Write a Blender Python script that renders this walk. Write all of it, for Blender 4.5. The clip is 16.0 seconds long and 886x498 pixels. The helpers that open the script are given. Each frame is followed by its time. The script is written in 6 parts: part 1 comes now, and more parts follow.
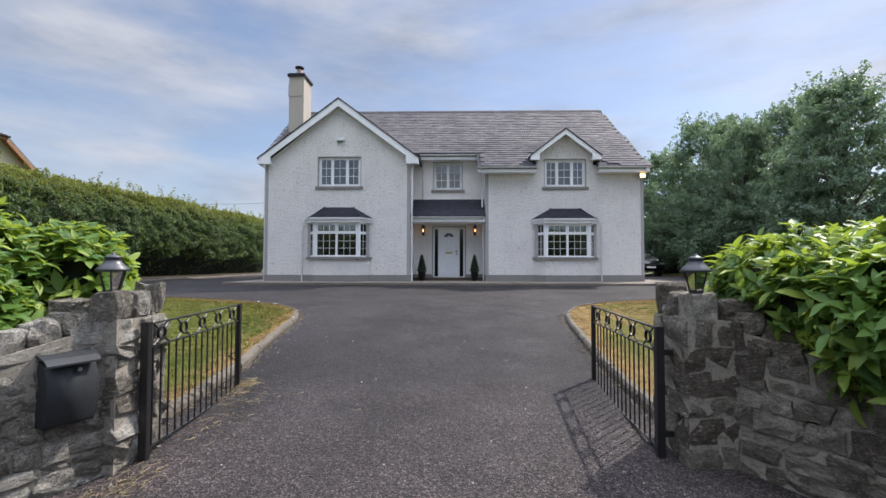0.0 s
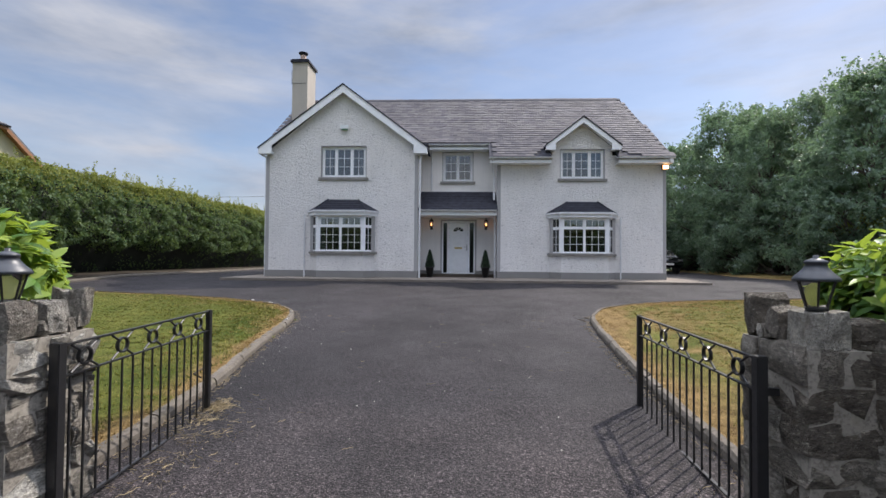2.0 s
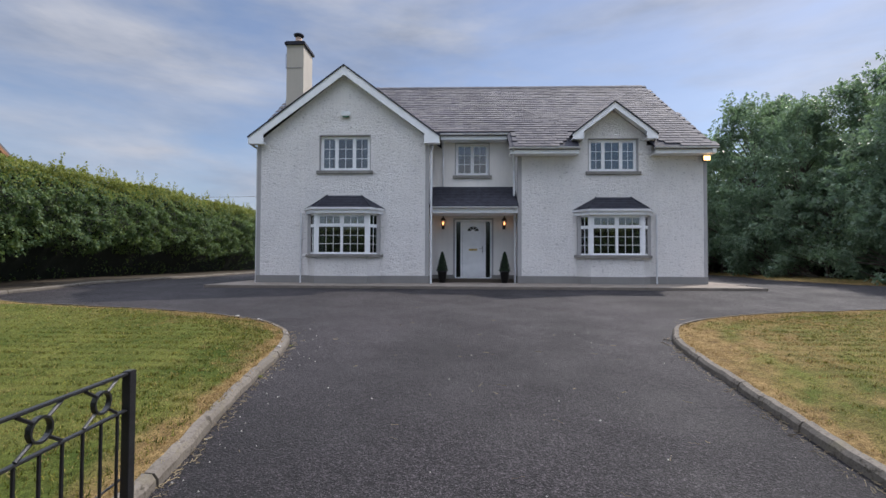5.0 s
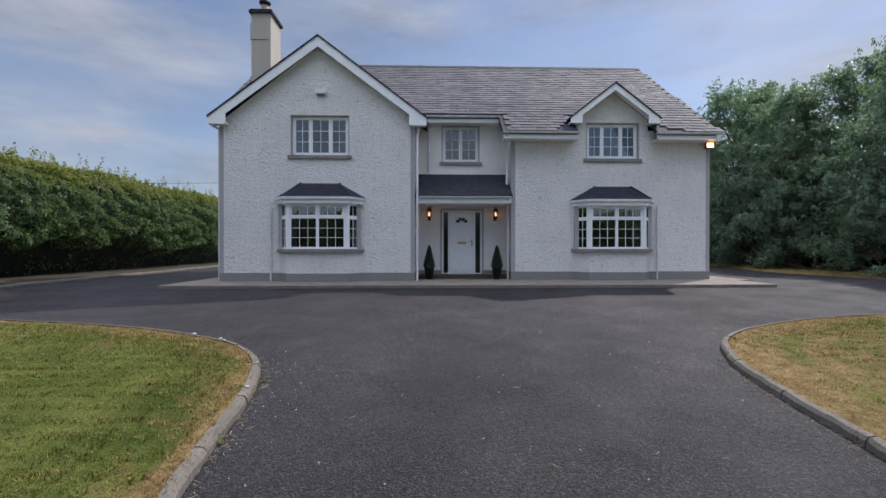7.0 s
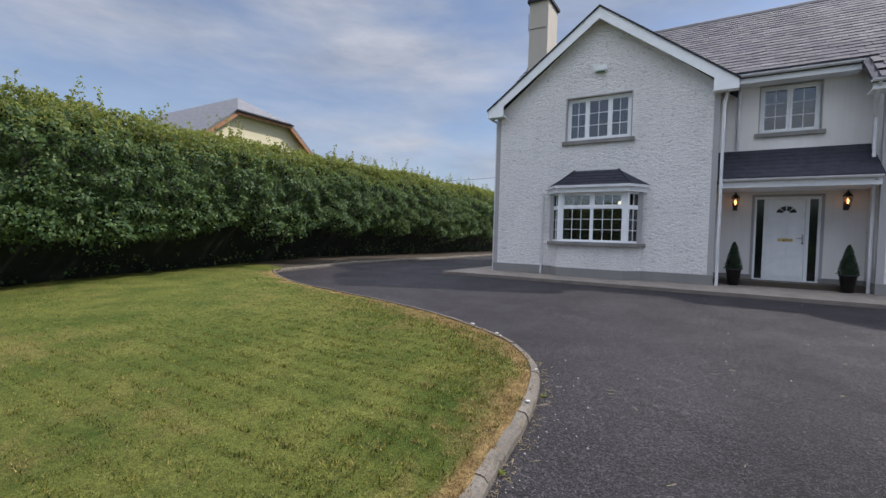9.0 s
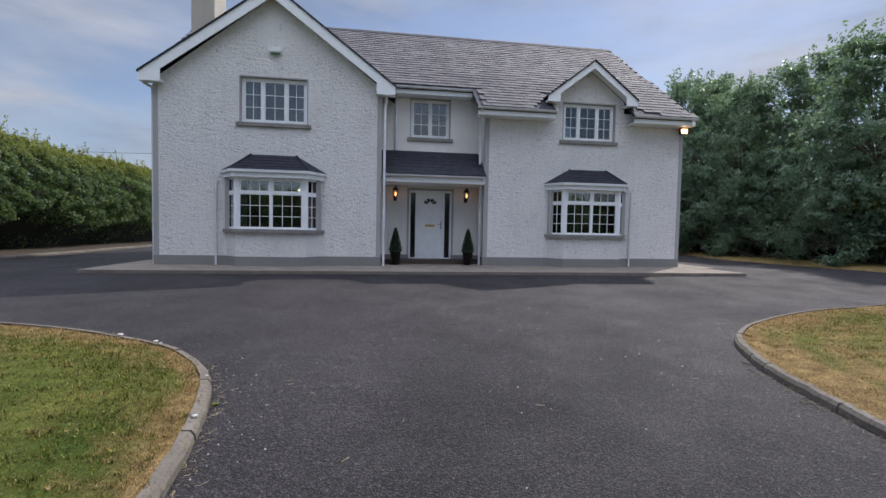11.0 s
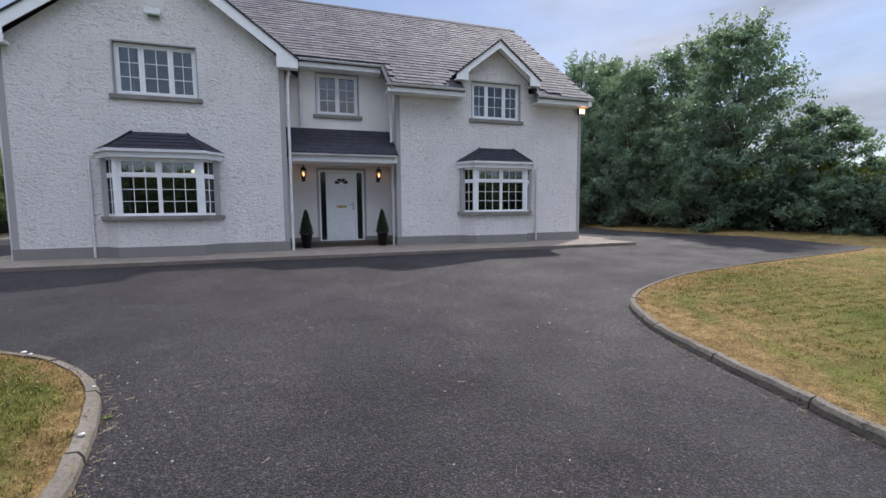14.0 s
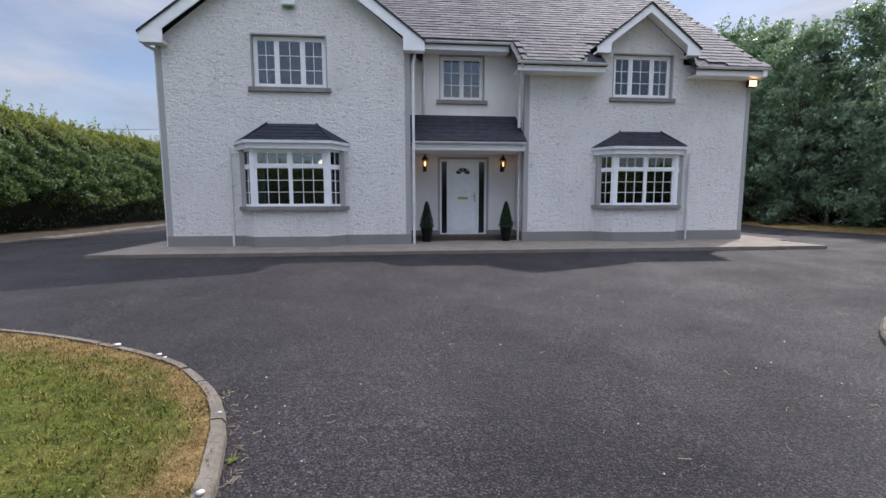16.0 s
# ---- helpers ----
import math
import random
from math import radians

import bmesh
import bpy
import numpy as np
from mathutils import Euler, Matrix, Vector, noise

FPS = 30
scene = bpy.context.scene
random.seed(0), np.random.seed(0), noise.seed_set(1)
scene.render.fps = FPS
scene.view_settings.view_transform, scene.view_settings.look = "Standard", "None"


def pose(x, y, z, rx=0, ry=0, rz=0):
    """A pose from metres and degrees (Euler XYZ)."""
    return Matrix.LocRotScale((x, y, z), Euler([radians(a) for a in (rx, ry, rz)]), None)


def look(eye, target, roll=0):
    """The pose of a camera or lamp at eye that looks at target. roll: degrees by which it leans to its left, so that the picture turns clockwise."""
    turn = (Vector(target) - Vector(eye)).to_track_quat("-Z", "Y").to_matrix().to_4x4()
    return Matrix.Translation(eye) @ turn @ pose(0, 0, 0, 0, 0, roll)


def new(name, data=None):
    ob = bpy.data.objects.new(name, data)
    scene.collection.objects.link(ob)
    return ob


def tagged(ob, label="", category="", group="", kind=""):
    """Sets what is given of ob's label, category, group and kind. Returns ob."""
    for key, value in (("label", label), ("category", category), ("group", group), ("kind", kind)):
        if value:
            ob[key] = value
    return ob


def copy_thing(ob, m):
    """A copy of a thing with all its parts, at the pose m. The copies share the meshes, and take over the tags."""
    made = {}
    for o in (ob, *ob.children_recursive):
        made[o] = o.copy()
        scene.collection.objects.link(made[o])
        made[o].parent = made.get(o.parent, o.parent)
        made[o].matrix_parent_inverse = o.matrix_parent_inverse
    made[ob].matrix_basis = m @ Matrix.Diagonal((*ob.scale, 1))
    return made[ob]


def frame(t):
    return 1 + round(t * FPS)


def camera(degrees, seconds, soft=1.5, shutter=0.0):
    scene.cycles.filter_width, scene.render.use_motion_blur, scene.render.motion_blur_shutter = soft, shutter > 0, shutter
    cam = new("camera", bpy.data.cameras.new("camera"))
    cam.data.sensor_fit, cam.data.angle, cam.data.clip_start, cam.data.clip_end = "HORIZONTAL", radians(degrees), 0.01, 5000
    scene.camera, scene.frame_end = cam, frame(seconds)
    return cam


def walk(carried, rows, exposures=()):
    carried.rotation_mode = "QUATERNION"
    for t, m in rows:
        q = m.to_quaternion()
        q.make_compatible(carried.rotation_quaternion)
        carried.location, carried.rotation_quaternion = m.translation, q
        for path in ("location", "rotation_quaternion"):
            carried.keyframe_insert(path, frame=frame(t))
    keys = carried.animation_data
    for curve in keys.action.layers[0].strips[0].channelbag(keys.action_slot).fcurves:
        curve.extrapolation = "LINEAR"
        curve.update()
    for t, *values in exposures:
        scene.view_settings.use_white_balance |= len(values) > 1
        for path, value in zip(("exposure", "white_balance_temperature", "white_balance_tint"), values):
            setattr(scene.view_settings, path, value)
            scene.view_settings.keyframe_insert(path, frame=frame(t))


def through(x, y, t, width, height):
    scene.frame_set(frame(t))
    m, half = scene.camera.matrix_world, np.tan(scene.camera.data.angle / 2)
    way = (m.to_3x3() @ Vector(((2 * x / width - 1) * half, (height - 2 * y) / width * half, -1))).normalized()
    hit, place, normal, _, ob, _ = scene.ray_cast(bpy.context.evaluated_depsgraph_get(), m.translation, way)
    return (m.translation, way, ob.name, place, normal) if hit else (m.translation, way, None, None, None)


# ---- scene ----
cam = camera(89.9, 16.0)
PATH = [
    (0, (0.348, -0.279, 1.457), (0.295, 1.719, 1.526), 0.1),
    (0.5, (0.332, -0.175, 1.445), (0.283, 1.823, 1.499), 0.2),
    (1, (0.365, 0.062, 1.48), (0.313, 2.061, 1.527), 0.3),
    (1.5, (0.373, 0.305, 1.492), (0.3, 2.303, 1.541), 0.4),
    (2, (0.271, 0.621, 1.503), (0.183, 2.618, 1.547), 0.5),
    (2.5, (0.182, 0.928, 1.504), (0.092, 2.925, 1.55), 0.6),
    (3, (0.145, 1.277, 1.539), (0.048, 3.274, 1.588), 0.6),
    (3.5, (0.103, 1.585, 1.549), (-0.007, 3.581, 1.605), 0.6),
    (6, (-0.74, 3.044, 1.622), (-0.74, 5.044, 1.646), -0.1),
    (6.5, (-0.796, 3.363, 1.753), (-0.758, 5.362, 1.747), -0.2),
    (7, (-0.934, 3.73, 1.801), (-0.877, 5.729, 1.792), 0.0),
    (7.5, (-1.128, 4.086, 1.783), (-1.06, 6.085, 1.773), 0.8),
    (8, (-1.297, 4.322, 1.755), (-1.689, 6.283, 1.723), 1.0),
    (8.2, (-1.389, 4.393, 1.761), (-1.992, 6.299, 1.712), 1.1),
    (9.25, (-1.455, 4.605, 1.82), (-2.51, 6.295, 1.762), 1.7),
    (10.3, (-1.413, 4.721, 1.872), (-1.755, 6.69, 1.786), 2.4),
    (10.5, (-1.401, 4.727, 1.871), (-1.532, 6.72, 1.784), 2.4),
    (11, (-1.395, 4.713, 1.825), (-1.116, 6.692, 1.737), 1.1),
    (11.5, (-1.335, 4.715, 1.828), (-0.923, 6.669, 1.727), 0.2),
    (12, (-1.362, 4.719, 1.823), (-0.921, 6.667, 1.712), -0.2),
    (12.5, (-1.24, 4.682, 1.855), (-0.665, 6.593, 1.728), -0.3),
    (13, (-1.2, 4.66, 1.853), (-0.379, 6.478, 1.709), -0.2),
    (13.5, (-1.296, 4.716, 1.862), (-0.377, 6.485, 1.701), -0.1),
    (14, (-1.411, 4.766, 1.859), (-0.76, 6.648, 1.676), -0.5),
    (14.5, (-1.505, 4.993, 1.856), (-1.396, 6.98, 1.66), -1.7),
    (15, (-1.591, 5.262, 1.823), (-1.803, 7.242, 1.637), -1.6),
    (15.5, (-1.696, 5.577, 1.865), (-1.89, 7.556, 1.652), -0.9),
    (16, (-1.713, 5.902, 1.886), (-1.514, 7.88, 1.666), -0.1),
]
walk(cam, [(t, look(eye, goal, roll)) for t, eye, goal, roll in PATH],
     exposures=[(0, 1.03, 6500, 14), (3.5, 0.82, 6450, 15), (6, 0.72, 6250, 15), (7.0, 0.62, 6200, 15), (7.5, 0.60, 6200, 15), (8.1, 0.88, 6350, 14), (10.4, 0.66, 6300, 15), (11.5, 0.68, 6250, 15), (13, 0.70, 6300, 16), (14.3, 0.89, 6300, 16), (16, 0.94, 6300, 16)])

# ---- world, sun ----
SUN_EL, SUN_AZ = 48.5, 47.5  # height, and degrees to the right of +y
world = bpy.data.worlds.new("sky")
scene.world = world
world.use_nodes = True
wn, wl = world.node_tree.nodes, world.node_tree.links
wn.clear()


def wnode(kind, **kw):
    n = wn.new(kind)
    for k, v in kw.items():
        n.inputs[k].default_value = v
    return n


sky = wn.new("ShaderNodeTexSky")
sky.sky_type, sky.sun_disc = "NISHITA", False
sky.sun_elevation, sky.sun_rotation = radians(SUN_EL), radians(SUN_AZ)
sky.air_density, sky.dust_density, sky.ozone_density = 1.0, 0.6, 2.0
wcoord = wn.new("ShaderNodeTexCoord")
wmap = wn.new("ShaderNodeMapping")
wmap.inputs["Rotation"].default_value = (0.0, radians(12), radians(-8))
wmap.inputs["Scale"].default_value = (1.3, 1.0, 5.2)
wnoise = wnode("ShaderNodeTexNoise", Scale=1.6, Detail=7.0, Roughness=0.52, Distortion=0.35)
wramp = wn.new("ShaderNodeValToRGB")
wramp.color_ramp.elements[0].position, wramp.color_ramp.elements[1].position = 0.40, 0.66
wramp.color_ramp.elements[0].color, wramp.color_ramp.elements[1].color = (0.22, 0.22, 0.22, 1), (0.92, 0.92, 0.92, 1)
wmap2 = wn.new("ShaderNodeMapping")
wmap2.inputs["Scale"].default_value = (1.0, 1.0, 3.4)
wnoise2 = wnode("ShaderNodeTexNoise", Scale=3.3, Detail=5.0, Roughness=0.6)
wshade = wn.new("ShaderNodeValToRGB")
wshade.color_ramp.elements[0].position, wshade.color_ramp.elements[1].position = 0.3, 0.72
wshade.color_ramp.elements[0].color, wshade.color_ramp.elements[1].color = (2.7, 3.15, 3.9, 1), (5.4, 5.6, 5.9, 1)
wmix = wn.new("ShaderNodeMix")
wmix.data_type = "RGBA"
wbg = wnode("ShaderNodeBackground", Strength=0.074)
wout = wn.new("ShaderNodeOutputWorld")
wl.new(wcoord.outputs["Generated"], wmap.inputs["Vector"])
wl.new(wmap.outputs[0], wnoise.inputs["Vector"])
wl.new(wnoise.outputs["Fac"], wramp.inputs["Fac"])
wl.new(wcoord.outputs["Generated"], wmap2.inputs["Vector"])
wl.new(wmap2.outputs[0], wnoise2.inputs["Vector"])
wl.new(wnoise2.outputs["Fac"], wshade.inputs["Fac"])
wsep = wn.new("ShaderNodeSeparateXYZ")
wrise = wn.new("ShaderNodeMapRange")
for key, value in (("From Min", 0.52), ("From Max", 1.0), ("To Min", 0.90), ("To Max", 12.0)):
    wrise.inputs[key].default_value = value
wzen = wn.new("ShaderNodeVectorMath")
wzen.operation = "SCALE"
wl.new(wcoord.outputs["Generated"], wsep.inputs[0])
wl.new(wsep.outputs["Z"], wrise.inputs["Value"])
wl.new(wshade.outputs["Color"], wzen.inputs[0])
wl.new(wrise.outputs["Result"], wzen.inputs["Scale"])
wl.new(wramp.outputs["Color"], wmix.inputs["Factor"])
wl.new(sky.outputs[0], wmix.inputs["A"])
wl.new(wzen.outputs[0], wmix.inputs["B"])
wl.new(wmix.outputs["Result"], wbg.inputs["Color"])
wl.new(wbg.outputs[0], wout.inputs[0])

sun = new("sun", bpy.data.lights.new("sun", "SUN"))
sun.data.energy, sun.data.angle, sun.data.color = 2.75, radians(1.2), (1.0, 0.95, 0.86)
_h = math.cos(radians(SUN_EL))
sun.matrix_world = look((0, 0, 0), (-_h * math.sin(radians(SUN_AZ)), -_h * math.cos(radians(SUN_AZ)), -math.sin(radians(SUN_EL))))

# ---- materials ----


class Mat:
    """A node material with a Principled shader and short calls to wire it."""

    def __init__(self, name, coord="Object"):
        self.m = bpy.data.materials.new(name)
        self.m.use_nodes = True
        self.t = self.m.node_tree
        self.n, self.l = self.t.nodes, self.t.links
        self.b = self.n["Principled BSDF"]
        self.c = self.n.new("ShaderNodeTexCoord").outputs[coord]

    def put(self, socket, value):
        if isinstance(value, bpy.types.NodeSocket):
            self.l.new(value, socket)
        else:
            socket.default_value = value

    def noise(self, scale, detail=4.0, rough=0.55, stretch=None, distort=0.0):
        n = self.n.new("ShaderNodeTexNoise")
        n.inputs["Scale"].default_value, n.inputs["Detail"].default_value = scale, detail
        n.inputs["Roughness"].default_value, n.inputs["Distortion"].default_value = rough, distort
        self.l.new(self.mapped(stretch), n.inputs["Vector"])
        return n.outputs["Fac"]

    def mapped(self, stretch):
        if not stretch:
            return self.c
        m = self.n.new("ShaderNodeMapping")
        m.inputs["Scale"].default_value = stretch
        self.l.new(self.c, m.inputs["Vector"])
        return m.outputs[0]

    def cells(self, scale, feature="F1", stretch=None):
        n = self.n.new("ShaderNodeTexVoronoi")
        n.feature = feature
        n.inputs["Scale"].default_value = scale
        self.l.new(self.mapped(stretch), n.inputs["Vector"])
        return n.outputs["Distance"]

    def ramp(self, fac, *stops):
        r = self.n.new("ShaderNodeValToRGB")
        e = r.color_ramp.elements
        while len(e) < len(stops):
            e.new(0.5)
        for k, (p, c) in enumerate(stops):
            e[k].position = p
            e[k].color = (*c, 1) if isinstance(c, tuple) else (c, c, c, 1)
        self.put(r.inputs["Fac"], fac)
        return r.outputs["Color"]

    def mix(self, fac, a, b, mode="MIX"):
        x = self.n.new("ShaderNodeMix")
        x.data_type, x.blend_type = "RGBA", mode
        for key, v in (("Factor", fac), ("A", a), ("B", b)):
            s = [i for i in x.inputs if i.name == key and i.enabled][0]
            self.put(s, (*v, 1) if isinstance(v, tuple) else v)
        return [o for o in x.outputs if o.enabled][0]

    def random(self):
        return self.n.new("ShaderNodeObjectInfo").outputs["Random"]

    def island(self):
        return self.n.new("ShaderNodeNewGeometry").outputs["Random Per Island"]

    def attr(self, name):
        a = self.n.new("ShaderNodeAttribute")
        a.attribute_name = name
        return a.outputs["Fac"]

    def math(self, op, a, b):
        x = self.n.new("ShaderNodeMath")
        x.operation = op
        self.put(x.inputs[0], a)
        self.put(x.inputs[1], b)
        return x.outputs[0]

    def bump(self, height, strength=0.5, distance=0.01):
        b = self.n.new("ShaderNodeBump")
        b.inputs["Strength"].default_value, b.inputs["Distance"].default_value = strength, distance
        self.l.new(height, b.inputs["Height"])
        if self.b.inputs["Normal"].links:
            self.l.new(self.b.inputs["Normal"].links[0].from_socket, b.inputs["Normal"])
        self.l.new(b.outputs[0], self.b.inputs["Normal"])
        return self

    def base(self, colour, rough=0.6, metal=0.0, spec=0.5):
        self.put(self.b.inputs["Base Color"], (*colour, 1) if isinstance(colour, tuple) else colour)
        self.put(self.b.inputs["Roughness"], rough)
        self.b.inputs["Metallic"].default_value = metal
        self.b.inputs["Specular IOR Level"].default_value = spec
        return self


def plain(name, colour, rough=0.5, vary=0.12, scale=6.0, metal=0.0, spec=0.5, bump=0.15):
    """Paint or plastic with slight soiling and unevenness."""
    m = Mat(name)
    dark = tuple(c * (1 - vary) for c in colour)
    light = tuple(min(1.0, c * (1 + vary * 0.5)) for c in colour)
    col = m.ramp(m.noise(scale, 6), (0.3, dark), (0.7, light))
    m.base(col, m.ramp(m.noise(scale * 3, 3), (0.3, max(0.05, rough - 0.08)), (0.7, min(1, rough + 0.1))), metal, spec)
    m.bump(m.noise(scale * 12, 3), bump, 0.002)
    return m.m


def render_wall(name, colour, rough_cast):
    m = Mat(name)
    stain = m.ramp(m.noise(0.9, 6, 0.6), (0.28, tuple(c * 0.90 for c in colour)), (0.55, colour))
    streak = m.ramp(m.noise(2.2, 4, 0.6, (6, 6, 0.35)), (0.35, 0.90), (0.6, 1.0))
    col = m.mix(0.35, stain, streak, "MULTIPLY")
    if rough_cast:
        # shade in the hollows of the bump, painted into the colour
        pit_shade = m.ramp(m.noise(11, 5, 0.62, (1.0, 1.0, 1.6), 0.6), (0.30, 0.55), (0.42, 1.0))
        col = m.mix(0.8, col, pit_shade, "MULTIPLY")
        m.bump(m.noise(11, 5, 0.62, (1.0, 1.0, 1.6), 0.6), 1.0, 0.06).bump(m.noise(40, 4, 0.65), 0.8, 0.012)
    else:
        m.bump(m.noise(40, 4), 0.4, 0.004)
    m.base(col, 0.9, 0, 0.2)
    return m.m


def asphalt():
    m = Mat("tarmac")
    broad = m.ramp(m.noise(0.55, 5, 0.55, (1.0, 0.5, 1)), (0.34, (0.0150, 0.0133, 0.0140)), (0.66, (0.037, 0.0328, 0.0340)))
    broad = m.mix(0.6, broad, m.ramp(m.noise(2.3, 6, 0.65), (0.3, 0.65), (0.7, 1.35)), "MULTIPLY")
    stone = m.ramp(m.noise(46, 5, 0.85), (0.32, 0.15), (0.50, 0.85), (0.66, 2.5))
    col = m.mix(0.9, broad, stone, "MULTIPLY")
    grain = m.ramp(m.noise(26, 6, 0.85), (0.40, 0.28), (0.50, 0.8), (0.60, 2.2))
    col = m.mix(0.95, col, grain, "MULTIPLY")
    chips = m.cells(58)
    col = m.mix(0.9, col, m.ramp(chips, (0.12, 1.9), (0.42, 0.9), (0.62, 0.30)), "MULTIPLY")
    fleck = m.ramp(m.noise(120, 2, 0.5), (0.62, 0.0), (0.68, 1.0))
    col = m.mix(fleck, col, (0.13, 0.122, 0.118))
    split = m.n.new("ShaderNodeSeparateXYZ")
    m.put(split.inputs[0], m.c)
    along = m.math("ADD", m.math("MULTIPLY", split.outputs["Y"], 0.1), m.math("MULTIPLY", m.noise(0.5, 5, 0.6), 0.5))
    # scales the tarmac: paler and browner near the gate, darker towards the house
    drive_tone = m.ramp(along, (0.28, (2.3, 2.03, 1.90)), (0.74, (0.74, 0.70, 0.75)))
    col = m.mix(1.0, col, drive_tone, "MULTIPLY")
    m.base(col, m.ramp(m.noise(1.2, 4), (0.3, 0.72), (0.7, 0.88)), 0, 0.30)
    m.bump(chips, 0.8, -0.008).bump(m.noise(75, 5, 0.75), 0.8, 0.008).bump(m.noise(20, 3), 0.3, 0.008)
    return m.m


def concrete(name, colour, moss=0.0):
    m = Mat(name)
    col = m.ramp(m.noise(3.0, 7, 0.62), (0.28, tuple(c * 0.62 for c in colour)), (0.66, colour))
    col = m.mix(m.ramp(m.noise(60, 3), (0.4, 0.0), (0.8, 0.5)), col, tuple(c * 0.55 for c in colour))
    if moss:
        spots = m.ramp(m.noise(30, 6, 0.7), (0.50, 0.0), (0.64, moss))
        col = m.mix(spots, col, (0.085, 0.074, 0.058))
        col = m.mix(m.ramp(m.noise(5.5, 5), (0.60, 0.0), (0.72, 0.6)), col, (0.15, 0.13, 0.085))
        col = m.mix(m.ramp(m.noise(8, 6, 0.7), (0.60, 0.0), (0.66, 0.85)), col, (0.035, 0.030, 0.022))
    m.base(col, 0.92, 0, 0.2)
    m.bump(m.noise(35, 5), 0.6, 0.008)
    return m.m


def lawn_soil():
    m = Mat("turf")
    dry = m.attr("dry")
    green = m.ramp(m.noise(1.4, 6, 0.6), (0.3, (0.046, 0.070, 0.012)), (0.7, (0.125, 0.128, 0.030)))
    straw = m.ramp(m.noise(6, 6, 0.6), (0.3, (0.12, 0.078, 0.032)), (0.7, (0.27, 0.185, 0.080)))
    fac = m.math("ADD", dry, m.math("MULTIPLY", m.math("SUBTRACT", m.noise(2.6, 5, 0.6), 0.5), 0.8))
    col = m.mix(m.ramp(fac, (0.2, 0.0), (0.75, 1.0)), green, straw)
    col = m.mix(0.75, col, m.ramp(m.noise(70, 5, 0.8), (0.36, 0.22), (0.64, 1.9)), "MULTIPLY")
    col = m.mix(0.7, col, m.ramp(m.noise(20, 5, 0.7), (0.32, 0.55), (0.68, 1.4)), "MULTIPLY")
    m.base(col, 0.95, 0, 0.1)
    m.bump(m.noise(110, 4, 0.7), 1.0, 0.02)
    return m.m


def blades():
    m = Mat("grass_blades")
    dry = m.attr("dry")
    r = m.island()
    green = m.ramp(r, (0.0, (0.026, 0.040, 0.006)), (0.5, (0.088, 0.103, 0.010)), (0.85, (0.172, 0.150, 0.025)), (1.0, (0.33, 0.26, 0.10)))
    straw = m.ramp(r, (0.0, (0.15, 0.092, 0.033)), (0.6, (0.255, 0.170, 0.066)), (1.0, (0.40, 0.29, 0.135)))
    green = m.mix(0.9, green, m.ramp(m.noise(11, 7, 0.8), (0.38, 0.35), (0.62, 1.7)), "MULTIPLY")
    col = m.mix(m.ramp(dry, (0.35, 0.0), (0.65, 1.0)), green, straw)
    m.base(col, 0.7, 0, 0.25)
    t, x = m.n.new("ShaderNodeBsdfTranslucent"), m.n.new("ShaderNodeMixShader")
    m.l.new(col, t.inputs["Color"])
    x.inputs[0].default_value = 0.45
    m.l.new(m.b.outputs[0], x.inputs[1])
    m.l.new(t.outputs[0], x.inputs[2])
    m.l.new(x.outputs[0], m.n["Material Output"].inputs["Surface"])
    return m.m


def leaves(name, lo, mid, hi, rough=0.55, spec=0.4, through=0.25):
    m = Mat(name)
    tone = m.math("ADD", m.math("MULTIPLY", m.island(), 0.6), m.math("MULTIPLY", m.noise(0.8, 3), 0.4))
    m.base(m.ramp(tone, (0.15, lo), (0.5, mid), (0.9, hi)), rough, 0, spec)
    t = m.n.new("ShaderNodeBsdfTranslucent")
    t.inputs["Color"].default_value = (hi[0] * 1.3, hi[1] * 1.4, hi[2], 1)
    x = m.n.new("ShaderNodeMixShader")
    x.inputs[0].default_value = through
    m.l.new(m.b.outputs[0], x.inputs[1])
    m.l.new(t.outputs[0], x.inputs[2])
    m.l.new(x.outputs[0], m.n["Material Output"].inputs["Surface"])
    return m.m


def stone(name, dark=1.0):
    m = Mat(name)
    r = m.random()
    shift = m.n.new("ShaderNodeVectorMath")
    m.put(shift.inputs[0], m.c)
    m.put(shift.inputs[1], m.math("MULTIPLY", r, 37.0))
    m.c = shift.outputs[0]
    tone = m.ramp(r, (0.0, (0.165, 0.145, 0.122)), (0.45, (0.265, 0.242, 0.210)), (0.8, (0.37, 0.345, 0.305)), (1.0, (0.52, 0.50, 0.45)))
    col = m.mix(0.8, tone, m.ramp(m.noise(2.6, 7, 0.75), (0.30, 0.32), (0.68, 1.7)), "MULTIPLY")
    lichen = m.ramp(m.noise(5, 7, 0.72, (1, 1, 2.2)), (0.555, 0.0), (0.62, 0.9))
    col = m.mix(lichen, col, (0.50, 0.47, 0.40))
    col = m.mix(m.ramp(m.noise(1.6, 4), (0.56, 0.0), (0.75, 0.6)), col, (0.14, 0.108, 0.072))
    m.base(col, 0.9, 0, 0.25)
    col = m.mix(0.6, col, m.ramp(m.noise(11, 7, 0.8), (0.34, 0.30), (0.66, 2.0)), "MULTIPLY")
    # a factor below 1 puts shade into the whole stone colour
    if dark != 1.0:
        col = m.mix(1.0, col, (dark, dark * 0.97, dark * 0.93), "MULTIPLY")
    m.put(m.b.inputs["Base Color"], col)
    m.bump(m.noise(3.0, 8, 0.75), 1.0, 0.12).bump(m.noise(18, 4), 0.7, 0.03)
    return m.m


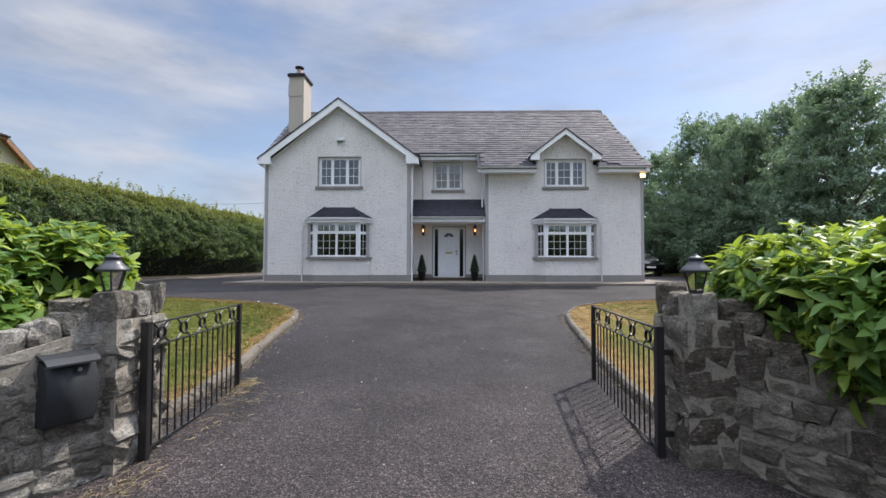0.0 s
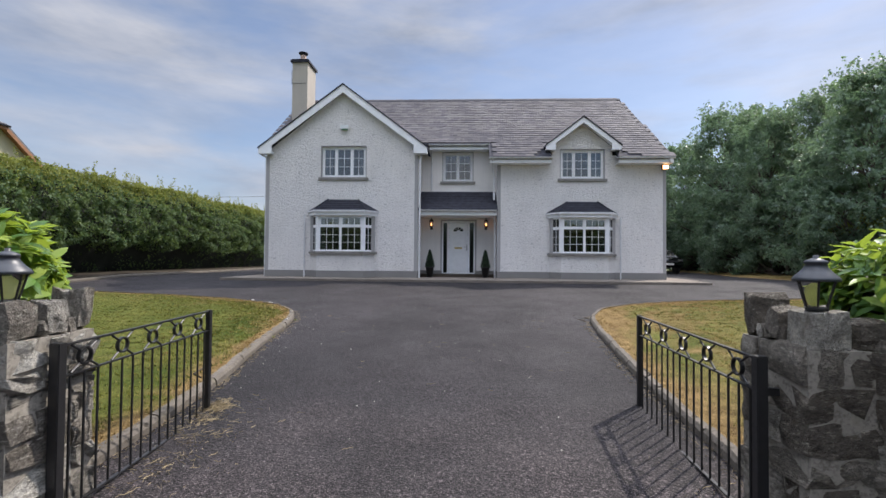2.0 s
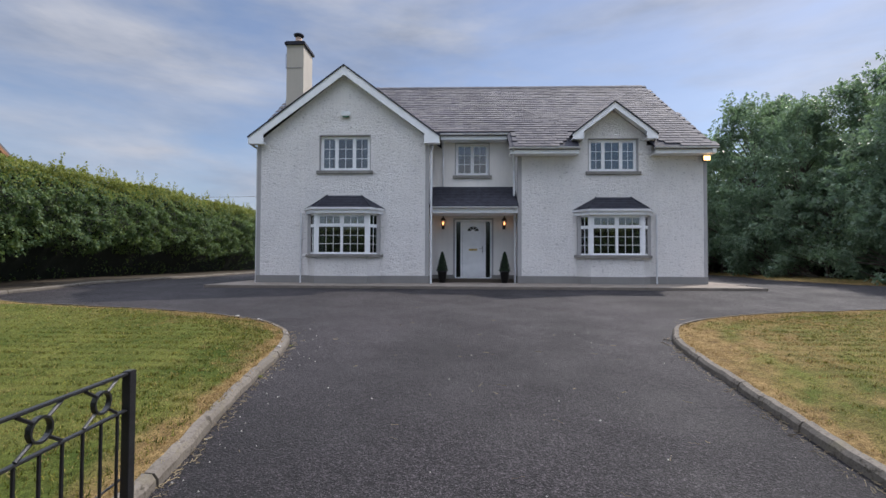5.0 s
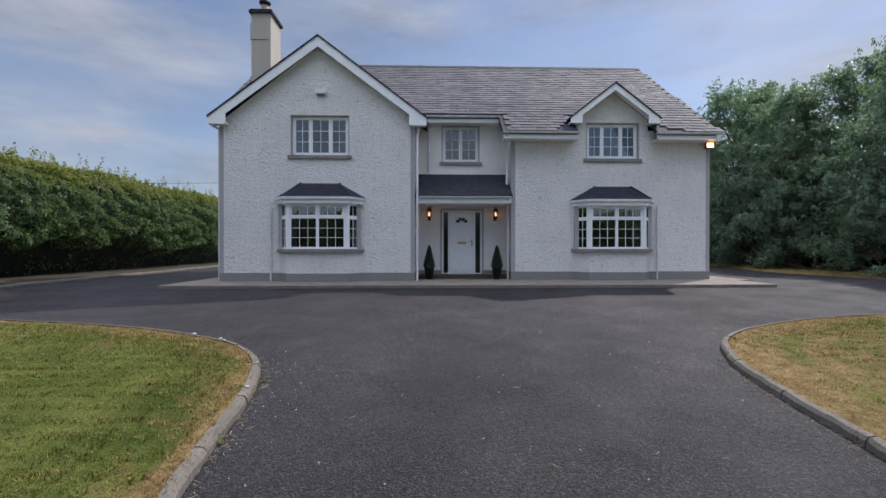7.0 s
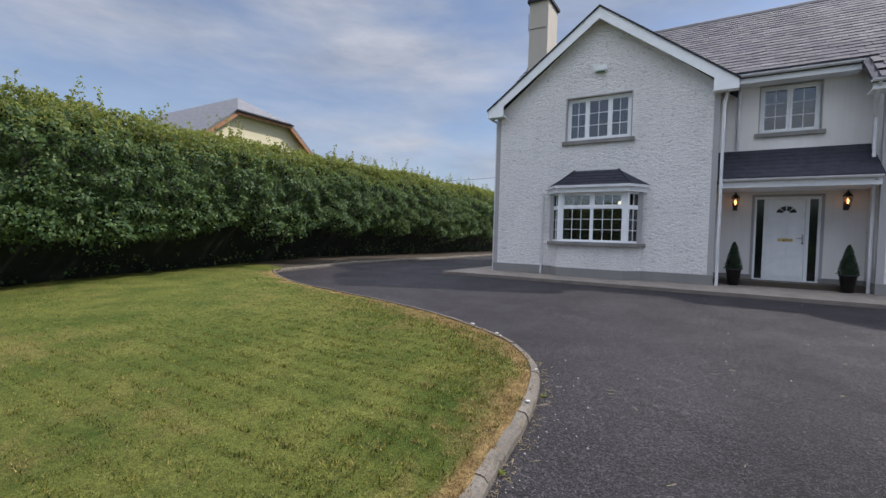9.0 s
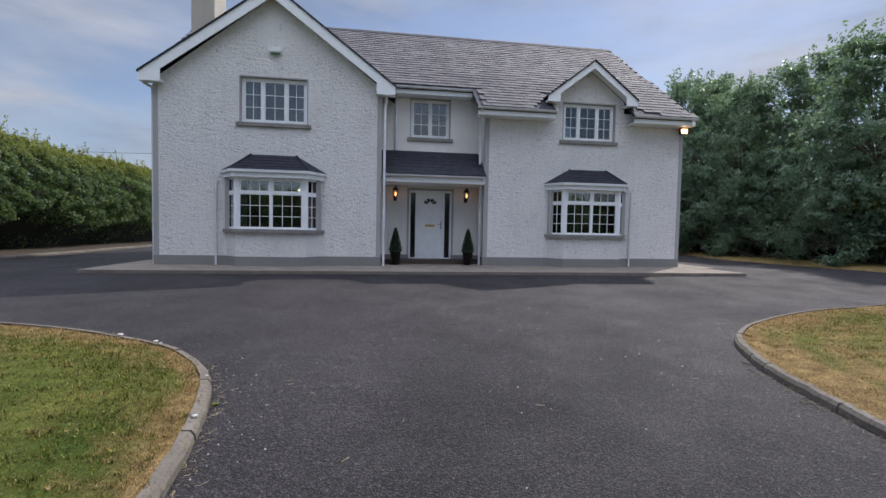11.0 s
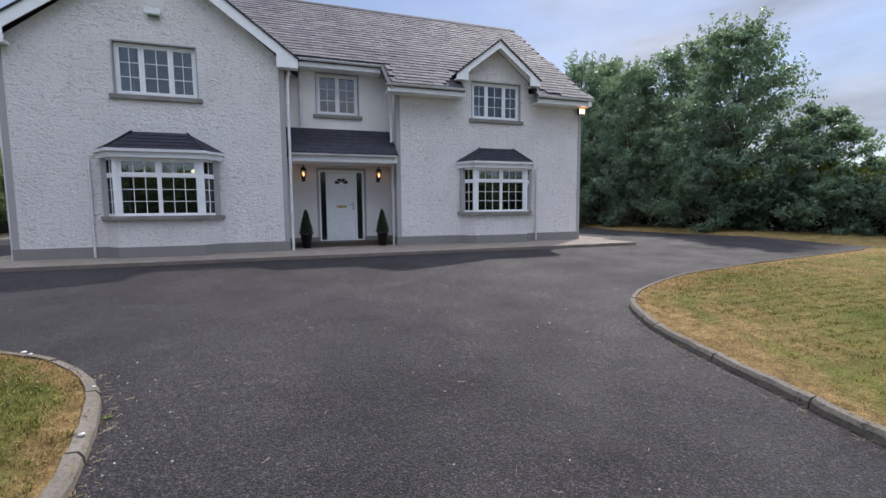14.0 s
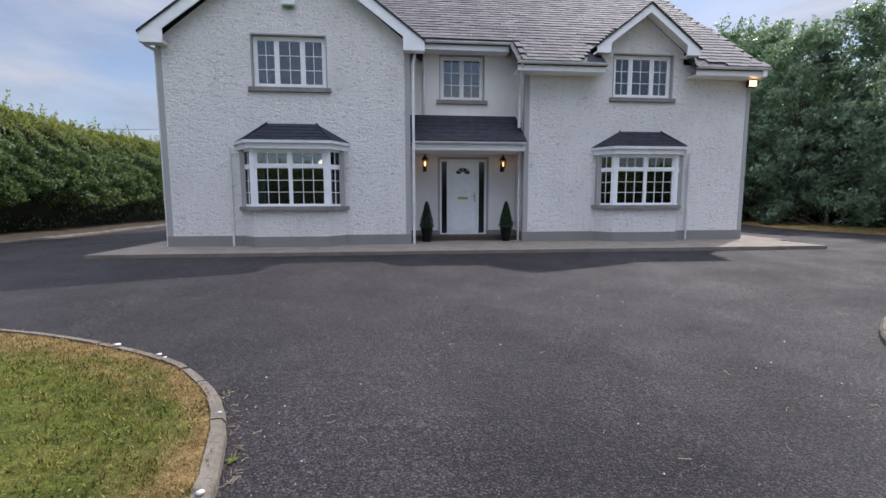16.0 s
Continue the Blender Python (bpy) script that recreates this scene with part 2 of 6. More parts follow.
def slate():
    m = Mat("roof_slate")
    r = m.math("ADD", m.math("MULTIPLY", m.random(), 0.5), m.math("MULTIPLY", m.island(), 0.5))
    col = m.ramp(r, (0.1, (0.060, 0.057, 0.068)), (0.5, (0.088, 0.083, 0.094)), (0.9, (0.140, 0.130, 0.132)))
    col = m.mix(0.7, col, m.ramp(m.noise(1.1, 5), (0.3, 0.68), (0.7, 1.25)), "MULTIPLY")
    col = m.mix(m.ramp(m.noise(7, 5, 0.65), (0.58, 0.0), (0.66, 0.8)), col, (0.036, 0.036, 0.034))
    m.base(col, m.ramp(m.noise(5, 4), (0.3, 0.72), (0.7, 0.90)), 0, 0.20)
    m.bump(m.noise(30, 5), 0.35, 0.006)
    return m.m


def glass(tint=(0.66, 0.72, 0.74)):
    m = Mat("window_glass")
    m.base((0.9, 0.95, 0.95), 0.02)
    g, t, x = m.n.new("ShaderNodeBsdfGlossy"), m.n.new("ShaderNodeBsdfTransparent"), m.n.new("ShaderNodeMixShader")
    g.inputs["Roughness"].default_value = 0.01
    t.inputs["Color"].default_value = (*tint, 1)
    f = m.n.new("ShaderNodeFresnel")
    f.inputs["IOR"].default_value = 2.25
    m.l.new(f.outputs[0], x.inputs[0])
    m.l.new(t.outputs[0], x.inputs[1])
    m.l.new(g.outputs[0], x.inputs[2])
    m.l.new(x.outputs[0], m.n["Material Output"].inputs["Surface"])
    return m.m


def glow(name, colour, power):
    m = Mat(name)
    m.base(colour, 0.4)
    m.b.inputs["Emission Color"].default_value = (*colour, 1)
    m.b.inputs["Emission Strength"].default_value = power
    return m.m


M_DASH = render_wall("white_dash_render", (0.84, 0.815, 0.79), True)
M_SMOOTH = render_wall("white_smooth_render", (0.82, 0.79, 0.755), False)
M_MARGIN = render_wall("grey_plaster_margin", (0.40, 0.39, 0.385), False)
M_PLINTH = render_wall("grey_plinth", (0.255, 0.245, 0.235), False)
M_TARMAC = asphalt()
M_PATH = concrete("path_concrete", (0.245, 0.210, 0.176))
M_KERB = concrete("kerb_concrete", (0.165, 0.144, 0.121), 0.95)
M_SILL = concrete("sill_concrete", (0.30, 0.285, 0.265))
M_TURF = lawn_soil()
M_BLADE = blades()
M_STRAW = plain("dry_straw", (0.29, 0.225, 0.125), 0.8, 0.3)
M_STONE = stone("limestone")
# the same limestone with the shade of the right-hand side in its colour
M_SHADESTONE = stone("shaded_limestone", 0.76)
M_MORTAR = concrete("mortar", (0.33, 0.30, 0.255), 0.6)
M_SLATE = slate()
M_DARKSLATE = plain("dark_slate", (0.034, 0.035, 0.046), 0.82, 0.4, 5.0, spec=0.22, bump=0.5)
M_UPVC = plain("white_upvc", (0.89, 0.90, 0.91), 0.35, 0.06)
M_GUTTER = plain("white_gutter", (0.72, 0.72, 0.73), 0.45, 0.16, 3.0)
M_GLASS = glass()
M_IRON = plain("black_iron_paint", (0.012, 0.012, 0.013), 0.38, 0.3, 20, spec=0.6, bump=0.4)
M_GALV = plain("galvanised_bar", (0.20, 0.205, 0.21), 0.45, 0.3, 14, 0.6)
M_BOX = plain("graphite_metal", (0.022, 0.025, 0.029), 0.55, 0.2, 8, spec=0.4)
M_STEEL = plain("steel", (0.45, 0.45, 0.45), 0.3, 0.1, metal=1.0)
M_BRASS = plain("brass", (0.62, 0.46, 0.20), 0.3, 0.15, metal=1.0)
M_LAMPGLASS = glass((0.95, 0.96, 0.94))
M_BULB_OFF = leaves("opal_lamp", (0.84, 0.83, 0.66), (0.86, 0.85, 0.68), (0.80, 0.78, 0.62), 0.35, 0.4, 0.8)
M_BULB_ON = glow("warm_bulb", (1.0, 0.42, 0.14), 1.9)
M_PENDANT = glow("pendant_glass", (1.0, 0.80, 0.55), 1.6)
M_FLOOD = glow("flood_lamp", (1.0, 0.55, 0.22), 3.2)
M_POT = plain("black_pot", (0.016, 0.016, 0.018), 0.4, 0.2)
M_DARKGLASS = plain("smoked_glass", (0.008, 0.010, 0.012), 0.08, 0.1, spec=0.6, bump=0.02)
M_ROOM = plain("room_plaster", (0.22, 0.20, 0.18), 0.9, 0.1)
M_FLOOR = plain("room_floor", (0.06, 0.045, 0.03), 0.6, 0.2)
M_CURTAIN = plain("curtain", (0.40, 0.42, 0.45), 0.95, 0.2, 10)
M_TIMBER = plain("dark_furniture", (0.07, 0.045, 0.03), 0.5, 0.3)
M_BARK = plain("bark", (0.10, 0.085, 0.07), 0.95, 0.4, 10, bump=0.8)
M_HEDGE = leaves("hedge_leaves", (0.016, 0.040, 0.016), (0.046, 0.094, 0.034), (0.140, 0.188, 0.058), 0.6, 0.3, 0.32)
# tree leaf colours are blued and raised to hold the haze over them
M_TREE = leaves("tree_leaves", (0.044, 0.084, 0.066), (0.090, 0.146, 0.110), (0.160, 0.225, 0.145), 0.40, 0.5, 0.45)
M_LAUREL = leaves("laurel_leaves", (0.024, 0.068, 0.021), (0.072, 0.158, 0.034), (0.320, 0.390, 0.062), 0.50, 0.28, 0.32)
M_BOXTREE = leaves("clipped_leaves", (0.006, 0.016, 0.006), (0.012, 0.030, 0.010), (0.028, 0.052, 0.018), 0.6, 0.3, 0.1)
M_SHOOT = leaves("young_shoots", (0.062, 0.092, 0.020), (0.125, 0.150, 0.036), (0.235, 0.235, 0.064), 0.7, 0.2, 0.4)
# dark brown that stands in for the shade under the hedge overhang
M_HEDGE_SHADE = plain("hedge_foot_shade", (0.050, 0.040, 0.028), 0.95, 0.4, 5, spec=0.2, bump=0.8)
# near-black: shade inside foliage painted on filler bodies; also the pot soil
M_INNER_SHADE_SOIL = plain("inner_shade_and_soil", (0.008, 0.012, 0.006), 0.95, 0.4, 3)
M_CHIMNEY = render_wall("chimney_render", (0.46, 0.42, 0.365), False)
M_POTCLAY = plain("pot_clay", (0.42, 0.30, 0.24), 0.8, 0.3)
M_CREAM = render_wall("cream_render", (0.62, 0.56, 0.40), False)
M_WOODBARGE = plain("brown_barge", (0.28, 0.13, 0.06), 0.6, 0.25)
M_GREYROOF = plain("grey_tiles", (0.13, 0.13, 0.14), 0.7, 0.3, 4, bump=0.5)
M_CAR = plain("black_car_paint", (0.010, 0.010, 0.012), 0.15, 0.1, spec=0.7, bump=0.0)
M_TYRE = plain("tyre", (0.02, 0.02, 0.02), 0.8)
M_PLATE = plain("number_plate", (0.75, 0.75, 0.72), 0.4)
M_FIELD = concrete("far_field", (0.10, 0.12, 0.045))
M_WHITEBOX = plain("alarm_box", (0.82, 0.84, 0.83), 0.4)
M_GREENBAR = plain("green_plastic", (0.06, 0.20, 0.13), 0.4)
M_POLE = plain("pole_timber", (0.09, 0.07, 0.055), 0.9, 0.3)

# ---- mesh helpers ----


def thing(name, at, label, category, group="", kind=""):
    ob = new(name)
    ob.empty_display_size = 0.1
    ob.matrix_basis = Matrix.Translation(at)
    return tagged(ob, label, category, group, kind)


def attach(ob, parent):
    ob.parent = parent
    if parent.parent is None:
        ob.matrix_parent_inverse = parent.matrix_basis.inverted()
    return ob


def mesh_of(name, bm, material, smooth=False):
    me = bpy.data.meshes.new(name)
    bmesh.ops.recalc_face_normals(bm, faces=bm.faces)
    bm.to_mesh(me)
    bm.free()
    me.materials.append(material)
    if smooth:
        me.polygons.foreach_set("use_smooth", [True] * len(me.polygons))
    return me


def part(name, bm, material, parent=None, label="", smooth=False):
    ob = new(name, mesh_of(name, bm, material, smooth))
    if parent:
        attach(ob, parent)
    return tagged(ob, label)


def raw(name, verts, faces, material):
    me = bpy.data.meshes.new(name)
    me.from_pydata(verts, [], faces)
    me.materials.append(material)
    return me


def box(bm, x0, x1, y0, y1, z0, z1, m=None):
    vs = [bm.verts.new(m @ Vector(p) if m else p) for p in
          ((x0, y0, z0), (x1, y0, z0), (x1, y1, z0), (x0, y1, z0), (x0, y0, z1), (x1, y0, z1), (x1, y1, z1), (x0, y1, z1))]
    for f in ((0, 3, 2, 1), (4, 5, 6, 7), (0, 1, 5, 4), (1, 2, 6, 5), (2, 3, 7, 6), (3, 0, 4, 7)):
        bm.faces.new([vs[i] for i in f])
    return bm


def boxed(*a, bevel=0.0):
    bm = box(bmesh.new(), *a)
    if bevel:
        bmesh.ops.bevel(bm, geom=bm.edges[:], offset=bevel, segments=2, affect="EDGES")
    return bm


def prism(bm, pts, a, b, axis="y"):
    """A polygon pushed along an axis: pts are (x, z) for y, (y, z) for x, (x, y) for z."""
    def at(p, v):
        return {"y": (p[0], v, p[1]), "x": (v, p[0], p[1]), "z": (p[0], p[1], v)}[axis]
    lo, hi = [bm.verts.new(at(p, a)) for p in pts], [bm.verts.new(at(p, b)) for p in pts]
    bm.faces.new(lo)
    bm.faces.new(hi[::-1])
    n = len(pts)
    for i in range(n):
        bm.faces.new((lo[i], hi[i], hi[(i + 1) % n], lo[(i + 1) % n]))
    return bm


def rod(bm, p, q, r0, r1=None, seg=8):
    p, q, r1 = Vector(p), Vector(q), r0 if r1 is None else r1
    z = (q - p).normalized()
    x = z.orthogonal().normalized()
    y = z.cross(x)
    rings = [[bm.verts.new(c + r * (math.cos(2 * math.pi * k / seg) * x + math.sin(2 * math.pi * k / seg) * y)) for k in range(seg)] for c, r in ((p, r0), (q, r1))]
    for k in range(seg):
        bm.faces.new((rings[0][k], rings[0][(k + 1) % seg], rings[1][(k + 1) % seg], rings[1][k]))
    bm.faces.new(rings[0][::-1])
    bm.faces.new(rings[1])
    return bm


def lathe(bm, profile, centre, seg=12, square=False):
    """Rings of (radius, height) about an upright line."""
    cx, cy, cz = centre
    rings = []
    for r, h in profile:
        rings.append([bm.verts.new((cx + r * math.cos(2 * math.pi * (k + 0.5 * square) / seg), cy + r * math.sin(2 * math.pi * (k + 0.5 * square) / seg), cz + h)) for k in range(seg)])
    for a, b in zip(rings, rings[1:]):
        for k in range(seg):
            bm.faces.new((a[k], a[(k + 1) % seg], b[(k + 1) % seg], b[k]))
    bm.faces.new(rings[0][::-1])
    bm.faces.new(rings[-1])
    return bm


def holed(bm, x0, x1, z0, z1, y0, y1, holes):
    """A wall slab with openings right through it, as one connected mesh."""
    xs = sorted({x0, x1, *[v for h in holes for v in h[:2]]})
    zs = sorted({z0, z1, *[v for h in holes for v in h[2:]]})
    made = {}

    def v(i, j, y):
        if (i, j, y) not in made:
            made[i, j, y] = bm.verts.new((xs[i], y, zs[j]))
        return made[i, j, y]

    def full(i, j):
        if not (0 <= i < len(xs) - 1 and 0 <= j < len(zs) - 1):
            return False
        x, z = (xs[i] + xs[i + 1]) / 2, (zs[j] + zs[j + 1]) / 2
        return not any(h[0] < x < h[1] and h[2] < z < h[3] for h in holes)
    for i in range(len(xs) - 1):
        for j in range(len(zs) - 1):
            if not full(i, j):
                continue
            for y in (y0, y1):
                bm.faces.new((v(i, j, y), v(i + 1, j, y), v(i + 1, j + 1, y), v(i, j + 1, y)))
            for di, dj, a, b in ((-1, 0, (i, j), (i, j + 1)), (1, 0, (i + 1, j), (i + 1, j + 1)), (0, -1, (i, j), (i + 1, j)), (0, 1, (i, j + 1), (i + 1, j + 1))):
                if not full(i + di, j + dj):
                    bm.faces.new((v(*a, y0), v(*b, y0), v(*b, y1), v(*a, y1)))
    return bm


def curve_points(ctrl, step):
    """A smooth line through plan points, at even steps."""
    pts = [Vector(p) for p in ctrl]
    pts = [2 * pts[0] - pts[1], *pts, 2 * pts[-1] - pts[-2]]
    fine = []
    for a, b, c, d in zip(pts, pts[1:], pts[2:], pts[3:]):
        for k in range(24):
            t = k / 24
            fine.append(0.5 * (2 * b + (c - a) * t + (2 * a - 5 * b + 4 * c - d) * t * t + (3 * b - a - 3 * c + d) * t ** 3))
    fine.append(pts[-2])
    out, left = [fine[0]], step
    for a, b in zip(fine, fine[1:]):
        length = (b - a).length
        while length >= left and length > 1e-9:
            a = a + (b - a) * (left / length)
            out.append(a)
            length, left = (b - a).length, step
        left -= length
    return out


def smooth_step(a, b, v):
    t = min(1, max(0, (v - a) / (b - a)))
    return t * t * (3 - 2 * t)


def gz(x, y):
    """Height of the ground: a drive that climbs gently to the level round the house."""
    rise = 0.03 + 0.056 * (min(max(y, -8), 16) - 3)
    rise += 0.05 * math.exp(-((y - 8.8) / 3.0) ** 2)
    return rise + 0.012 * noise.noise((x * 0.25, y * 0.25, 0.0))

# ---- ground, drive, lawns, kerbs ----


def sheet(xs, ys, lift, name, material, label, category):
    nx = len(xs)
    verts = [(x, y, gz(x, y) + lift) for y in ys for x in xs]
    faces = [(j * nx + i, j * nx + i + 1, (j + 1) * nx + i + 1, (j + 1) * nx + i) for j in range(len(ys) - 1) for i in range(nx - 1)]
    ob = new(name, raw(name, verts, faces, material))
    ob.data.polygons.foreach_set("use_smooth", [True] * len(faces))
    return tagged(ob, label, category, kind="structure")


far = [-2500, -900, -300, -120, -60, -40, -30]
sheet(far + list(range(-26, 27, 4)) + [-v for v in far[::-1]], far + list(range(-26, 35, 4)) + [40, 60, 120, 300, 900, 2500], -0.08,
      "ground", M_FIELD, "open grassy ground reaching the horizon", "ground")
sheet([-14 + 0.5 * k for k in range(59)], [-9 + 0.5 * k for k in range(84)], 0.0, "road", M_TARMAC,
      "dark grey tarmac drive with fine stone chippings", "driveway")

KERB_L = [(-2.20, 3.3), (-2.22, 4.4), (-2.27, 5.3), (-2.42, 6.2), (-2.53, 7.0), (-2.60, 7.75), (-2.72, 8.4), (-2.90, 8.93), (-3.15, 9.33), (-3.55, 9.74), (-4.15, 10.12), (-5.0, 10.52), (-5.95, 10.84), (-7.7, 11.27), (-9.4, 11.66), (-11.0, 12.3), (-12.1, 12.95)]
KERB_R = [(2.12, 3.3), (2.15, 4.4), (2.19, 5.4), (2.25, 6.2), (2.33, 7.0), (2.42, 7.9), (2.56, 8.72), (2.76, 9.2), (3.08, 9.75), (3.9, 10.4), (5.4, 11.08), (7.2, 11.5), (9.5, 11.88), (12.5, 12.3), (13.3, 12.42)]
KERB_FAR = [(-12.1, 12.95), (-12.15, 13.5), (-11.85, 15.2), (-11.8, 20.0), (-12.0, 30.0)]
KERB_H = 0.085


def kerb(ctrl, side, wide, label, length=0.92):
    """Kerb stones laid end to end along a curve; side: which way the lawn lies."""
    line = curve_points(ctrl, 0.115)
    holder = thing("kerb", (*line[0], gz(*line[0])), label, "kerb", kind="structure")
    rng = random.Random(len(ctrl))
    k = 0
    while k < len(line) - 2:
        ahead = line[k:k + 5]
        bend = (ahead[1] - ahead[0]).angle(ahead[-1] - ahead[-2]) if len(ahead) > 3 else 0.0
        per = 3 if bend > 0.11 else round(length / 0.115)
        run = line[k:k + per + 1]
        k += per
        if len(run) < 2:
            break
        verts, faces = [], []
        tip = rng.uniform(-0.006, 0.006)
        for i, p in enumerate(run):
            a, b = run[max(0, i - 1)], run[min(len(run) - 1, i + 1)]
            along = (b - a).normalized()
            if i == 0:
                p = p + along * 0.007
            if i == len(run) - 1:
                p = p - along * 0.007
            out = Vector((-along.y, along.x)) * side
            z = gz(*p)
            wob = rng.uniform(-0.007, 0.007)
            for off, h in ((0.0, -0.06), (0.010, KERB_H - 0.035), (0.034, KERB_H - 0.003), (wide, KERB_H + 0.004), (wide, -0.06)):
                q = p + out * (off + wob * (h > 0))
                verts.append((q.x, q.y, z + h + tip * (h > 0) + wob * 0.5 * (h > 0)))
        for i in range(len(run) - 1):
            for j in range(4):
                faces.append((5 * i + j, 5 * i + j + 1, 5 * i + j + 6, 5 * i + j + 5))
        n = 5 * (len(run) - 1)
        faces += [(4, 3, 2, 1, 0), (n, n + 1, n + 2, n + 3, n + 4)]
        me = raw("kerbstone", verts, faces, M_KERB)
        attach(new("kerbstone", me), holder)


def inside(pt, poly):
    hit = False
    for (xa, ya), (xb, yb) in zip(poly, poly[1:] + poly[:1]):
        if (ya > pt[1]) != (yb > pt[1]) and pt[0] < (xb - xa) * (pt[1] - ya) / (yb - ya) + xa:
            hit = not hit
    return hit


def near_line(x, y, line):
    return float(np.sqrt(((line - np.array((x, y))) ** 2).sum(1).min()))


def lawn(ctrl, side, closing, seed, dry_in, label):
    """A raised lawn: turf in one mesh with a dryness value, and mown blades on it as one mass."""
    edge = [p for p in curve_points(ctrl, 0.2)]
    inner = []
    for i, p in enumerate(edge):
        along = (edge[min(len(edge) - 1, i + 1)] - edge[max(0, i - 1)]).normalized()
        inner.append(p + Vector((-along.y, along.x)) * side * 0.05)
    outline = [tuple(p) for p in inner] + closing
    line = np.array([tuple(p) for p in inner])

    def dryness(x, y):
        d = near_line(x, y, line)
        n = noise.noise((x * 0.55, y * 0.55, seed)) + 0.7 * noise.noise((x * 1.9, y * 1.9, seed)) + 0.5 * noise.noise((x * 5, y * 5, seed))
        return max(1.0 - d / (0.36 + 0.16 * n), 0.0) * 1.1 + (0.28 * math.cos(d * 14.0) + 0.06) * math.exp(-d / 1.2) + dry_in + 0.28 * n - 0.12

    bm = bmesh.new()
    bm.faces.new([bm.verts.new((x, y, 0)) for x, y in outline])
    bmesh.ops.triangulate(bm, faces=bm.faces[:])
    for axis, a, b in ((0, min(p[0] for p in outline), max(p[0] for p in outline)), (1, min(p[1] for p in outline), max(p[1] for p in outline))):
        v = a + 0.45
        while v < b:
            at, no = ((v, 0, 0), (1, 0, 0)) if axis == 0 else ((0, v, 0), (0, 1, 0))
            bmesh.ops.bisect_plane(bm, geom=bm.verts[:] + bm.edges[:] + bm.faces[:], plane_co=at, plane_no=no)
            v += 0.45
    for v in bm.verts:
        v.co.z = gz(v.co.x, v.co.y) + KERB_H - 0.012 + 0.05 * min(1, near_line(v.co.x, v.co.y, line)) + 0.012 * noise.noise((v.co.x * 1.1, v.co.y * 1.1, 3.0))
    me = mesh_of("lawn", bm, M_TURF, True)
    values = me.attributes.new("dry", "FLOAT", "POINT")
    values.data.foreach_set("value", [dryness(v.co.x, v.co.y) for v in me.vertices])
    ob = tagged(new("lawn", me), label, "lawn", kind="structure")

    rng = np.random.default_rng(seed)
    xs, ys = [p[0] for p in outline], [p[1] for p in outline]
    verts, dry, count = [], [], 0
    focus = (-4.0, 7.5) if side > 0 else (4.5, 8.0)
    for cx in np.arange(min(xs), max(xs), 0.25):
        for cy in np.arange(min(ys), max(ys), 0.25):
            if not inside((cx + 0.125, cy + 0.125), outline):
                continue
            d = math.hypot(cx - focus[0], cy - focus[1])
            per = int(250 * math.exp(-(d / 3.8) ** 2) + 40 * math.exp(-(d / 9.0) ** 2) + 3)
            d0 = dryness(cx + 0.125, cy + 0.125)
            border = near_line(cx + 0.125, cy + 0.125, line) < 0.3
            base = gz(cx, cy) + KERB_H - 0.014 + 0.05 * min(1, near_line(cx, cy, line)) + 0.012 * noise.noise((cx * 1.1, cy * 1.1, 3.0))
            for ux, uy, ang, lean, tall in rng.random((per, 5)):
                x, y = cx + ux * 0.27, cy + uy * 0.27
                if border and not inside((x, y), outline):
                    continue
                ca, sa = math.cos(ang * 6.283), math.sin(ang * 6.283)
                tuft = 0.6 + 0.9 * max(0.0, 0.5 + noise.noise((x * 9.0, y * 9.0, seed + 3.0)))
                h, w, l = (0.011 + 0.017 * tall) * tuft, 0.0025 + 0.003 * tall, (lean - 0.5) * 0.07
                verts += [(x - ca * w, y - sa * w, base), (x + ca * w, y + sa * w, base), (x - sa * l, y + ca * l, base + h)]
                v = d0 + (lean - 0.5) * 0.45 + 0.55 * noise.noise((x * 6.0, y * 6.0, seed)) + 0.3 * noise.noise((x * 19.0, y * 19.0, seed))
                dry += [v, v, v]
                count += 1
    me = raw("grass", verts, [(3 * k, 3 * k + 1, 3 * k + 2) for k in range(count)], M_BLADE)
    values = me.attributes.new("dry", "FLOAT", "POINT")
    values.data.foreach_set("value", dry)
    attach(tagged(new("grass", me), "short mown grass with dry straw-coloured tips", kind="stuff"), ob)
    return ob


kerb(KERB_L, 1, 0.095, "pale weathered concrete kerb with dark lichen round the lawn")
kerb(KERB_R, -1, 0.09, "pale concrete kerb with dark lichen round the dry lawn")
kerb(KERB_FAR, 1, 0.12, "pale concrete kerb at the foot of the hedge", 1.84)
lawn(KERB_L, 1, [(-12.25, 13.35), (-13.2, 13.5), (-14.5, 13.4), (-14.5, 1.0), (-3.05, 1.0), (-2.40, 2.75)], 5, 0.22, "mown green lawn with a dry straw edge along the kerb")
lawn(KERB_R, -1, [(15.5, 12.6), (22.0, 10.6), (22.0, 1.0), (3.45, 1.0), (2.50, 2.75)], 9, 0.54, "sun-dried yellow and green mown lawn")


